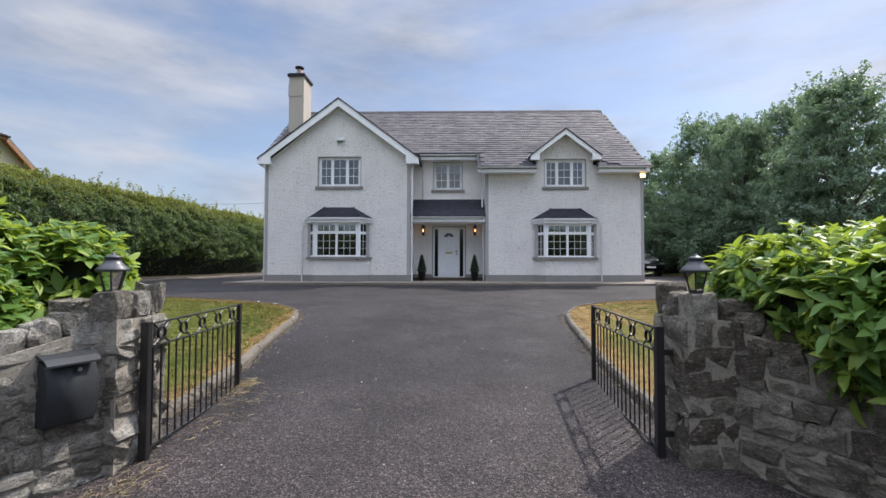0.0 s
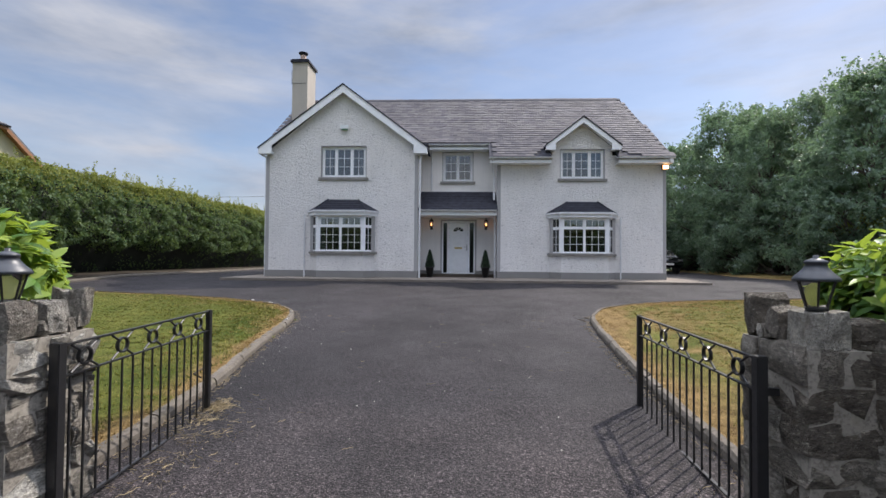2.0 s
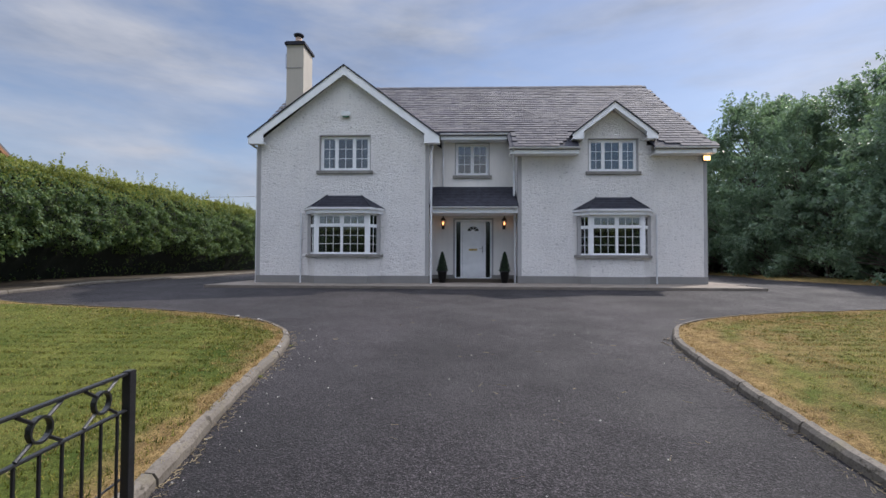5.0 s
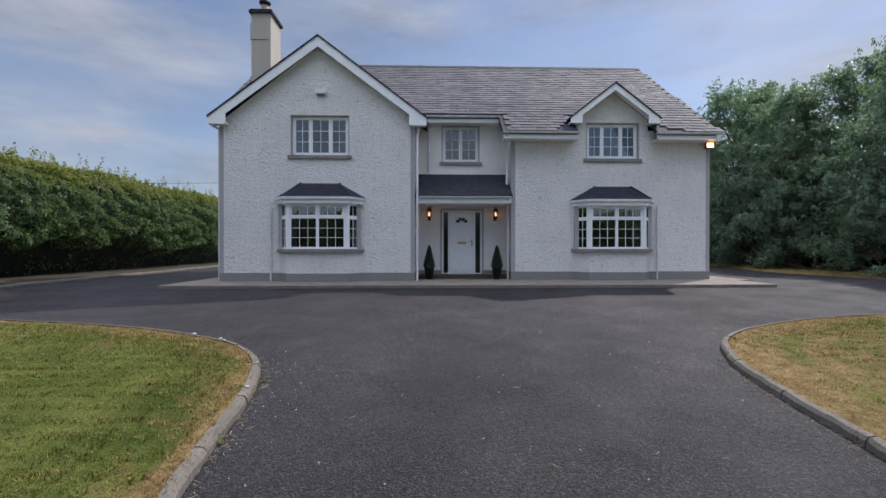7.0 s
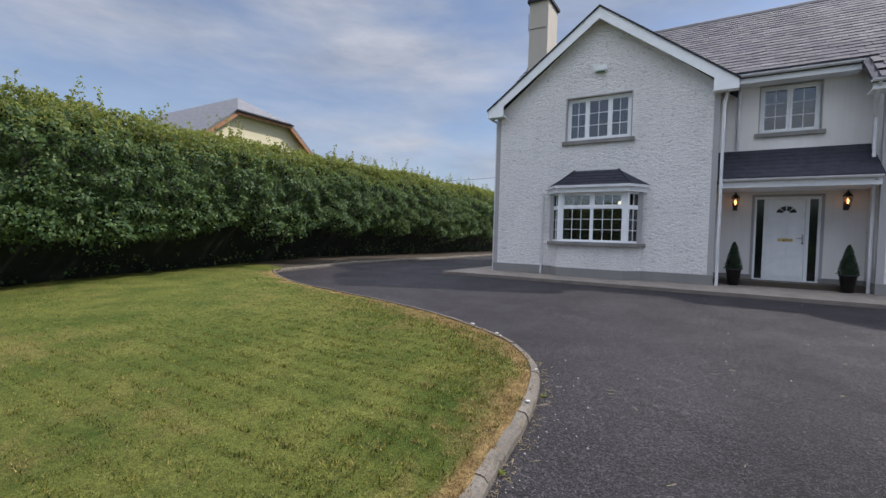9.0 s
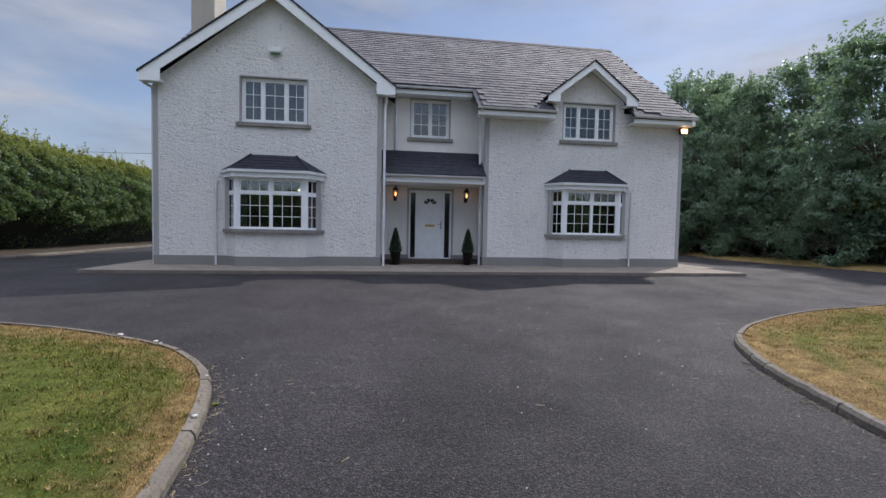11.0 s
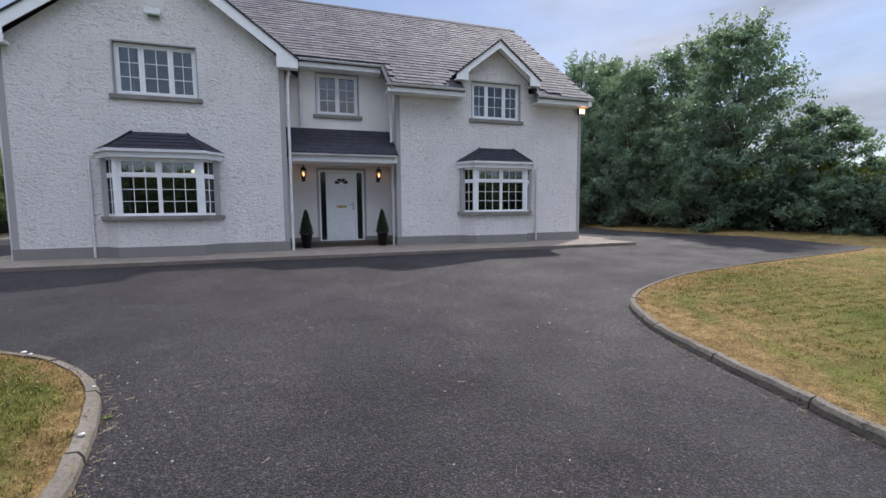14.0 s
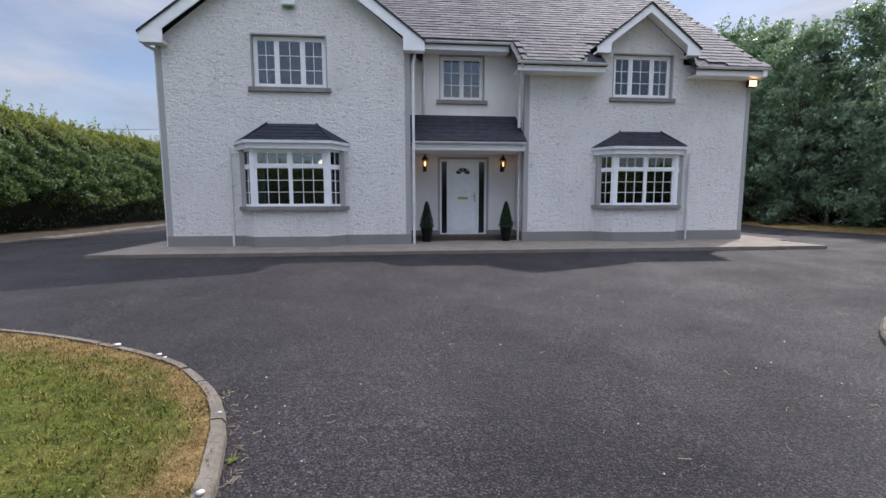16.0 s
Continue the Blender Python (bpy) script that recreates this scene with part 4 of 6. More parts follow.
def bay(cx, yw, seed, label):
    """A canted bay: rendered base, sill, three-sided glazing, fascia and hipped roof."""
    d, hw, hf = 0.42, 1.20, 0.85
    yf = yw - d
    plan = [(cx - hw, yw - 0.002), (cx - hf, yf), (cx + hf, yf), (cx + hw, yw - 0.002)]

    def grown(k):
        return [(cx - hw - k, yw - 0.001), (cx - hf - k * 0.75, yf - k), (cx + hf + k * 0.75, yf - k), (cx + hw + k, yw - 0.001)]
    holder = part("bay_window", prism(bmesh.new(), plan, Z0 + 0.24, 1.66, "z"), M_DASH, house, label)
    part("plinth", prism(bmesh.new(), grown(0.012), 0.5, Z0 + 0.238, "z"), M_PLINTH, holder, "grey plaster base")
    part("sill", prism(bmesh.new(), grown(0.09), 1.655, 1.74, "z"), M_SILL, holder, "grey concrete sill")
    part("fascia", prism(bmesh.new(), grown(0.09), 3.05, 3.17, "z"), M_UPVC, holder)
    part("gutter", prism(bmesh.new(), grown(0.15), 3.17, 3.235, "z"), M_GUTTER, holder, "white gutter round the bay")
    bm = bmesh.new()
    lo = [bm.verts.new((x, y, 3.236)) for x, y in grown(0.15)]
    hi = [bm.verts.new((cx + s * 0.57, yw - 0.001, 3.68)) for s in (-1, 1)]
    for f in ((lo[0], lo[1], hi[0]), (lo[1], lo[2], hi[1], hi[0]), (lo[2], lo[3], hi[1]), (lo[0], hi[0], hi[1], lo[3]), (lo[0], lo[3], lo[2], lo[1])):
        bm.faces.new(f)
    part("bay_roof", bm, M_DARKSLATE, holder, "dark slate hipped bay roof")
    g = grown(0.15)
    for i, s in ((1, -1), (2, 1)):
        part("hip_tile", rod(bmesh.new(), (*g[i], 3.245), (cx + s * 0.57, yw - 0.02, 3.69), 0.022, seg=6), M_DARKSLATE, holder)
    for k in range(1, 5):
        t = k / 5
        xa, xb = g[1][0] + (cx - 0.57 - g[1][0]) * t, g[2][0] + (cx + 0.57 - g[2][0]) * t
        y, z = g[1][1] + (yw - g[1][1]) * t, 3.236 + 0.444 * t
        part("slate_course", box(bmesh.new(), xa, xb, y - 0.012, y + 0.03, z - 0.006, z + 0.006), M_DARKSLATE, holder)
    # plaster cheeks beside the glazing
    for s in (-1, 1):
        part("cheek", boxed(*sorted((cx + s * (hw - 0.005), cx + s * (hw - 0.12))), yw - 0.12, yw - 0.002, 1.742, 3.05), M_MARGIN, holder, "grey plaster window margin")
    # front: two tall lights under two toplights
    xa, xb = cx - hf + 0.04, cx + hf - 0.04
    zt = 2.66
    bm = frame_bars(xa, xb, 1.742, 3.05, yf + 0.045, 0.05)
    box(bm, cx - 0.03, cx + 0.03, yf + 0.045, yf + 0.115, 1.79, 3.0)
    box(bm, xa + 0.05, cx - 0.03, yf + 0.045, yf + 0.115, zt - 0.03, zt + 0.03)
    box(bm, cx + 0.03, xb - 0.05, yf + 0.045, yf + 0.115, zt - 0.03, zt + 0.03)
    for s in (-1, 1):
        box(bm, *sorted((cx + s * (hf - 0.045), cx + s * (hf + 0.035))), yf + 0.02, yf + 0.12, 1.742, 3.05)
    part("window_frame", bm, M_UPVC, holder)
    for a, b in ((xa + 0.05, cx - 0.03), (cx + 0.03, xb - 0.05)):
        casement(holder, a, b, zt + 0.03, 3.0, yf + 0.055, 2, 0, f=0.035)
        casement(holder, a, b, 1.79, zt - 0.03, yf + 0.055, 2, 2, f=0.012)
    # canted sides: a toplight over a tall light
    for s in (-1, 1):
        p, q = Vector((cx + s * (hf + 0.035), yf + 0.05, 0)), Vector((cx + s * (hw - 0.06), yw - 0.06, 0))
        if s < 0:
            p, q = q, p
        along = (q - p)
        length = along.length
        m = Matrix.Translation(p) @ Matrix.Rotation(math.atan2(along.y, along.x), 4, "Z")
        casement(holder, 0.0, length, zt + 0.0, 3.05, 0.0, 1, 0, m)
        casement(holder, 0.0, length, 1.742, zt, 0.0, 1, 2, m)
    return holder


bay(*BAYS[0], 1, "canted white bay window with small panes")
bay(*BAYS[1], 2, "canted white bay window with small panes and blinds")
curtain(-5.28, -4.88, YL + 0.1, 1.4, 3.05, 6, "grey sitting-room curtain drawn aside")
curtain(-3.45, -3.12, YL + 0.1, 1.4, 3.05, 7, "grey sitting-room curtain drawn aside")
curtain(5.42, 5.85, YR + 0.1, 1.4, 3.05, 8, "grey dining-room curtain drawn aside")


def blind(x0, x1, y, z0, z1):
    holder = thing("roman_blind", ((x0 + x1) / 2, y, z0), "pale pleated blind drawn half up in the bay", "blind", "bay blinds")
    n = 5
    for k in range(n):
        a, b = z0 + (z1 - z0) * k / n, z0 + (z1 - z0) * (k + 1) / n
        bm = bmesh.new()
        prism(bm, [(y, a), (y - 0.03, a + 0.012), (y, b), (y + 0.006, b), (y + 0.006, a)], x0, x1, "x")
        part("fold", bm, M_CURTAIN, holder)


blind(3.98, 4.74, YR - 0.28, 2.70, 3.02)
blind(4.84, 5.60, YR - 0.28, 2.70, 3.02)

# sitting-room pendant, and furniture seen through the right bay
lamp = thing("pendant_lamp", (-3.75, 18.6, 3.35), "lit glass pendant lamp hanging in the sitting room", "lamp")
part("cord", rod(bmesh.new(), (-3.75, 18.6, 3.35), (-3.75, 18.6, 3.0), 0.012), M_BRASS, lamp)
part("shade", lathe(bmesh.new(), [(0.04, 0.10), (0.13, 0.04), (0.14, 0.0), (0.06, -0.04)], (-3.75, 18.6, 2.9), 14), M_PENDANT, lamp, "glowing glass shade", True)
shelf = thing("sideboard", (5.3, 20.9, Z0 + 0.12), "dark wooden dresser against the dining-room wall", "dresser")
part("body", boxed(4.4, 6.2, 20.75, 21.45, Z0 + 0.121, 1.75, bevel=0.01), M_TIMBER, shelf)
part("shelves", boxed(4.5, 6.1, 21.05, 21.45, 1.76, 2.75, bevel=0.01), M_TIMBER, shelf)

# ---- entrance ----
bm = box(bmesh.new(), -0.95, 1.20, 17.78, YC - 0.002, Z0, 0.90)
tagged(part("doorstep", bm, M_PATH), "worn concrete doorstep below the front door", "step", kind="structure")
x0, x1, z0, z1 = DOOR
DX0, DX1 = -0.315, 0.515
bm = holed(bmesh.new(), x0, x1, z0, z1, YC + 0.05, YC + 0.14, [(a, b, z0 + 0.05, z1 - 0.06) for a, b in ((x0 + 0.05, DX0 - 0.035), (DX0 + 0.035, DX1 - 0.035), (DX1 + 0.035, x1 - 0.05))])
door = part("door", bm, M_UPVC, house, "closed white panelled front door with sidelights")
for a, b in ((x0 + 0.05, DX0 - 0.035), (DX1 + 0.035, x1 - 0.05)):
    part("sidelight", box(bmesh.new(), a, b, YC + 0.08, YC + 0.09, z0 + 0.05, z1 - 0.06), M_DARKGLASS, door, "dark obscured sidelight glass")
a, b = DX0 + 0.04, DX1 - 0.04
leaf = part("door_leaf", boxed(a, b, YC + 0.065, YC + 0.11, z0 + 0.055, z1 - 0.065, bevel=0.006), M_UPVC, door)
mid = (a + b) / 2
for xa, xb in ((a + 0.09, mid - 0.035), (mid + 0.035, b - 0.09)):
    for za, zb in ((1.02, 1.42), (1.50, 1.84), (2.02, 2.50)):
        bm = boxed(xa, xb, YC + 0.036, YC + 0.066, za, zb, bevel=0.026)
        part("door_panel", bm, M_UPVC, door)
cz = 2.60
for k in range(4):
    t0, t1 = math.pi * (k + 0.08) / 4, math.pi * (k + 0.92) / 4
    pts = [(mid + r * math.cos(t), cz + r * 0.85 * math.sin(t)) for r, t in ((0.07, t0), (0.20, t0), (0.20, (t0 + t1) / 2), (0.20, t1), (0.07, t1))]
    part("fan_pane", prism(bmesh.new(), pts, YC + 0.052, YC + 0.066), M_DARKGLASS, door, "small dark fanlight pane")
part("letterbox", boxed(mid - 0.15, mid + 0.15, YC + 0.045, YC + 0.066, 1.90, 1.97, bevel=0.006), M_BRASS, door, "brass letterbox")
bm = boxed(b - 0.055, b - 0.02, YC + 0.045, YC + 0.066, 1.84, 2.08, bevel=0.005)
rod(bm, (b - 0.037, YC + 0.03, 1.98), (b - 0.16, YC + 0.03, 1.98), 0.011)
part("door_handle", bm, M_STEEL, door, "steel lever handle")
bm = bmesh.new()
box(bm, x0 - 0.06, x0 - 0.001, YC - 0.008, YC + 0.02, Z0 + 0.245, z1 + 0.06)
box(bm, x1 + 0.001, x1 + 0.06, YC - 0.008, YC + 0.02, Z0 + 0.245, z1 + 0.06)
box(bm, x0 - 0.001, x1 + 0.001, YC - 0.008, YC + 0.02, z1 + 0.001, z1 + 0.06)
part("door_margin", bm, M_MARGIN, house, "grey plaster door margin")
bm = bmesh.new()
prism(bm, [(17.12, 3.36), (YC - 0.001, 4.18), (YC - 0.001, 4.08), (17.12, 3.30)], XL1 + 0.005, XR0 - 0.005, "x")
part("porch_roof", bm, M_DARKSLATE, house, "dark slate lean-to roof over the entrance")

for k in range(7):
    y, z = 17.13 + 0.163 * k, 3.365 + 0.163 * k * (0.82 / 1.16)
    part("slate_course", prism(bmesh.new(), [(y - 0.01, z - 0.002), (y - 0.01, z + 0.005), (y + 0.16, z + 0.118), (y + 0.16, z + 0.108)], XL1 + 0.006, XR0 - 0.006, "x"), M_DARKSLATE, house)
alarm = thing("alarm_box", (-4.16, YL, 6.35), "white alarm box with a green band on the gable", "alarm")
part("casing", boxed(-4.31, -4.01, YL - 0.10, YL - 0.001, 6.30, 6.46, bevel=0.02), M_WHITEBOX, alarm)
part("lens", boxed(-4.27, -4.05, YL - 0.09, YL - 0.02, 6.272, 6.30, bevel=0.006), M_GREENBAR, alarm, "green lower lens")


def wall_lantern(x):
    holder = thing("wall_lantern", (x, YC, 2.78), "small lit black carriage lantern beside the front door", "lantern", "door lanterns")
    y = YC - 0.15
    part("bracket", rod(box(bmesh.new(), x - 0.05, x + 0.05, YC - 0.02, YC - 0.001, 2.66, 2.86), (x, YC - 0.02, 2.74), (x, y, 2.70), 0.012), M_IRON, holder)
    part("base", lathe(bmesh.new(), [(0.02, -0.12), (0.05, -0.03), (0.06, 0.0)], (x, y, 2.78), 6), M_IRON, holder)
    part("roof", lathe(bmesh.new(), [(0.10, 0.0), (0.05, 0.08), (0.015, 0.11), (0.02, 0.15)], (x, y, 2.97), 6), M_IRON, holder)
    bm = bmesh.new()
    for k in range(6):
        c, s = math.cos(math.pi * k / 3), math.sin(math.pi * k / 3)
        rod(bm, (x + 0.055 * c, y + 0.055 * s, 2.78), (x + 0.085 * c, y + 0.085 * s, 2.97), 0.006, seg=5)
    part("cage", bm, M_IRON, holder)
    part("bulb", lathe(bmesh.new(), [(0.015, 0), (0.030, 0.05), (0.027, 0.09), (0.008, 0.12)], (x, y, 2.80), 10), M_BULB_ON, holder, "glowing warm bulb", True)


wall_lantern(-0.97)
wall_lantern(1.19)
flood = thing("flood_light", (7.72, YR - 0.05, 5.0), "lit square floodlight under the eave", "floodlight")
part("lamp_head", boxed(7.60, 7.84, YR - 0.17, YR - 0.07, 4.86, 5.04, bevel=0.01), M_IRON, flood)
part("lamp_lens", boxed(7.62, 7.82, YR - 0.18, YR - 0.169, 4.88, 5.02), M_FLOOD, flood, "bright lamp glass")
part("bracket", boxed(7.70, 7.74, YR - 0.08, YR - 0.001, 4.93, 4.97), M_IRON, flood)

# ---- gate pillars, splayed walls, gates ----


def stone_meshes(n, material):
    out = []
    for k in range(n):
        rg = random.Random(100 + k)
        bm = bmesh.new()
        box(bm, -0.5, 0.5, -0.5, 0.5, -0.5, 0.5)
        bmesh.ops.subdivide_edges(bm, edges=bm.edges[:], cuts=1, use_grid_fill=True)
        for v in bm.verts:
            far_out = sum(abs(c) > 0.4 for c in v.co)
            pull = {3: 0.90, 2: 0.96, 1: 1.0, 0: 1.0}[far_out]
            v.co *= pull
            v.co += Vector((rg.uniform(-1, 1) * 0.09, rg.uniform(-1, 1) * 0.06, rg.uniform(-1, 1) * 0.11))
        out.append(mesh_of("stone", bm, material))
    return out


STONES = stone_meshes(9, M_STONE)
SHADED_STONES = stone_meshes(9, M_SHADESTONE)


def lay(rg, holder, m, sx, sy, sz):
    # stones right of the drive take the shaded copy
    ob = new("stone", rg.choice(SHADED_STONES if m.translation.x > 0 else STONES))
    attach(ob, holder)
    flip = Matrix.Diagonal((rg.choice((-1, 1)) * sx, sy, rg.choice((-1, 1)) * sz, 1))
    ob.matrix_basis = m @ Matrix.Rotation(rg.uniform(-0.03, 0.03), 4, "Y") @ flip
    return ob


def pillar(x0, x1, y0, y1, top, inward, seed, label):
    zb = gz((x0 + x1) / 2, y0) - 0.05
    holder = thing("gate_pillar", ((x0 + x1) / 2, (y0 + y1) / 2, zb), label, "pillar", "gate pillars")
    part("core", box(bmesh.new(), x0 + 0.012, x1 - 0.012, y0 + 0.012, y1 - 0.012, zb, top - 0.01), M_MORTAR, holder, "grey mortar")
    rg = random.Random(seed)
    z = zb
    while z < top - 0.03:
        h = min(rg.uniform(0.08, 0.21), top - z)
        if top - z - h < 0.07:
            h = top - z
        ys = [y0, y0 + (y1 - y0) * rg.uniform(0.25, 0.45), y0 + (y1 - y0) * rg.uniform(0.6, 0.8), y1]
        if rg.random() < 0.45:
            del ys[rg.choice((1, 2))]
        xm = x0 + (x1 - x0) * rg.uniform(0.38, 0.62)
        for ya, yb in zip(ys, ys[1:]):
            for xa, xb in ((x0, xm), (xm, x1)):
                o = rg.uniform(0.0, 0.030)
                lay(rg, holder, Matrix.Translation(((xa + xb) / 2, (ya + yb) / 2, z + h / 2)), xb - xa + o, yb - ya - 0.006, h - 0.008)
        z += h
    # upright cresting stones along the inner side
    xi = x1 - 0.12 if inward > 0 else x0 + 0.12
    y = y0 + 0.0
    for wide, tall in ((0.19, 0.20), (0.05, 0.09), (0.12, 0.19), (0.07, 0.09), (0.10, 0.25)):
        lay(rg, holder, Matrix.Translation((xi, y + wide / 2, top + tall / 2 - 0.015)), 0.21, wide - 0.008, tall)
        y += wide
    xo = x0 + 0.13 if inward > 0 else x1 - 0.13
    for wide, tall in ((0.22, 0.14), (0.2, 0.12), (0.19, 0.15)):
        lay(rg, holder, Matrix.Translation((xo, y0 + 0.02 + wide / 2, top + tall / 2 - 0.015)), 0.24, wide, tall)
    return xi, y0 + 0.10, top + 0.185


def splay(p, d, length, h0, h1, seed, coarse, label):
    """A rubble wall that leaves a pillar at a slant; its face lies to the drive."""
    p, d = Vector((*p, 0)), Vector((*d, 0)).normalized()
    out = Vector((-d.y, d.x, 0))
    if out.x * p.x > 0:
        out = -out
    zb = gz(p.x, p.y) - 0.12
    holder = thing("boundary_wall", (p.x, p.y, zb), label, "wall", "splayed entrance walls", "structure")
    turn = Matrix(((d.x, -out.x, 0, 0), (d.y, -out.y, 0, 0), (0, 0, 1, 0), (0, 0, 0, 1)))
    m = Matrix.Translation((p.x, p.y, 0)) @ turn
    bm = bmesh.new()
    prism(bm, [(0.0, zb), (length, zb), (length, h1 - 0.03), (0.0, h0 - 0.03)], 0.010, 0.42)
    bm.transform(m)
    part("core", bm, M_MORTAR, holder, "grey mortar")
    rg = random.Random(seed)
    z = zb
    while z < h0:
        h = rg.uniform(0.06, 0.15) * coarse
        u = -rg.uniform(0, 0.1)
        while u < length:
            w = rg.uniform(0.10, 0.32)
            here = h0 + (h1 - h0) * min(1, max(0, (u + w / 2) / length))
            if z + h * 0.6 < here:
                hh = min(h, here - z + 0.03)
                lay(rg, holder, m @ Matrix.Translation((u + w / 2, 0.113 - rg.uniform(0, 0.026), z + hh / 2 + rg.uniform(-0.012, 0.012))) @ Matrix.Rotation(rg.uniform(-0.09, 0.09), 4, "Y"), w + rg.uniform(-0.014, 0.012), 0.22, hh + rg.uniform(-0.012, 0.012))
            u += w
        z += h
    u = 0.05
    while u < length - 0.1:
        w = rg.uniform(0.13, 0.26)
        here = h0 + (h1 - h0) * (u + w / 2) / length
        lay(rg, holder, m @ Matrix.Translation((u + w / 2, 0.17, here + 0.03)) @ Matrix.Rotation(rg.uniform(-0.2, 0.2), 4, "Y"), w, 0.3, rg.uniform(0.10, 0.2))
        u += w
    return m


def pillar_lamp(x, y, z):
    holder = thing("pillar_lantern", (x, y, z), "black four-sided carriage lantern on a stone gate pillar, unlit", "lantern", "gate lanterns")
    part("base", lathe(bmesh.new(), [(0.055, 0.0), (0.055, 0.012), (0.042, 0.02)], (x, y, z), 6), M_IRON, holder)
    bm = bmesh.new()
    for k in range(6):
        c, s = math.cos(math.pi * k / 3), math.sin(math.pi * k / 3)
        rod(bm, (x + 0.048 * c, y + 0.048 * s, z + 0.015), (x + 0.084 * c, y + 0.084 * s, z + 0.155), 0.0055, seg=5)
    part("cage", bm, M_IRON, holder)
    for k in range(6):
        a, b = math.pi * k / 3, math.pi * (k + 1) / 3
        bm = bmesh.new()
        vs = [bm.verts.new((x + r * math.cos(t), y + r * math.sin(t), z + h)) for r, t, h in ((0.046, a, 0.02), (0.046, b, 0.02), (0.082, b, 0.153), (0.082, a, 0.153))]
        bm.faces.new(vs)
        pane = part("pane", bm, M_LAMPGLASS, holder)
        pane.visible_shadow = False
    part("bulb", lathe(bmesh.new(), [(0.022, 0.02), (0.038, 0.035), (0.050, 0.08), (0.046, 0.115), (0.020, 0.138)], (x, y, z), 12), M_BULB_OFF, holder, "cream opal bulb", True)
    part("hood", lathe(bmesh.new(), [(0.098, 0.148), (0.104, 0.156), (0.098, 0.168), (0.070, 0.196), (0.052, 0.218), (0.046, 0.238), (0.052, 0.242), (0.048, 0.254), (0.022, 0.266), (0.012, 0.270), (0.013, 0.284)], (x, y, z), 24), M_HOOD, holder, "blue-black domed hood", True)


M_HOOD = plain("lantern_hood", (0.030, 0.034, 0.042), 0.42, 0.2, 10, spec=0.6)
pl = pillar(-2.50, -1.965, 2.72, 3.26, 1.07, 1, 21, "square grey limestone gate pillar with cresting stones")
pr = pillar(1.985, 2.52, 2.91, 3.45, 1.07, -1, 22, "square limestone gate pillar with cresting stones, shade in its colour")
pillar_lamp(*pl)
pillar_lamp(*pr)
m_left = splay((-2.06, 2.75), (-0.44, -0.90), 1.9, 1.06, 0.62, 31, 1.0, "grey limestone rubble wall at the gateway")
m_right = splay((2.27, 3.00), (0.55, -0.84), 2.1, 1.05, 0.54, 32, 1.1, "limestone rubble wall at the gateway, shade in its colour")


for xa, xb in ((-14.6, -2.86), (3.20, 22.0)):
    bm = boxed(xa, xb, 0.80, 1.12, -0.25, 0.66, bevel=0.02)
    tagged(part("boundary_wall", bm, M_MORTAR), "low grey wall along the road", "wall", kind="structure")


def mailbox(m):
    """A black letter box with a bowed front, hung on the wall."""
    at = m @ Vector((0.24, -0.05, 0.66))
    holder = thing("mailbox", at, "graphite metal letter box with a curved front on the stone wall", "mailbox")
    u0, u1, z0, z1 = 0.105, 0.375, 0.445, 0.875
    n = 20
    prof = []
    for k in range(n + 1):
        t = k / n
        prof.append((-0.055 - 0.085 * math.sin(math.pi * (0.10 + 0.80 * t)) ** 0.8, z0 + (z1 - 0.05 - z0) * t))
    bm = bmesh.new()
    prism(bm, prof + [(0.03, z1), (0.03, z0)], u0, u1, "x")
    bm.transform(m)
    body = part("body", bm, M_BOX, holder)
    side = m.to_3x3() @ Vector((1, 0, 0))
    body.data.polygons.foreach_set("use_smooth", [abs(f.normal.dot(side)) < 0.5 and f.area < 0.02 for f in body.data.polygons])
    bm = bmesh.new()
    prism(bm, [(-0.150, z1 - 0.052), (-0.150, z1 - 0.040), (-0.10, z1 - 0.008), (0.03, z1 + 0.022), (0.03, z1 + 0.008), (-0.10, z1 - 0.020)], u0 - 0.006, u1 + 0.006, "x")
    bm.transform(m)
    part("lid", bm, M_BOX, holder, "hinged dark metal lid")
    bm = bmesh.new()
    rod(bm, (0.215, -0.152, z1 - 0.085), (0.215, -0.125, z1 - 0.085), 0.012, seg=12)
    bm.transform(m)
    part("lock", bm, M_STEEL, holder, "round steel lock")


mailbox(m_left)


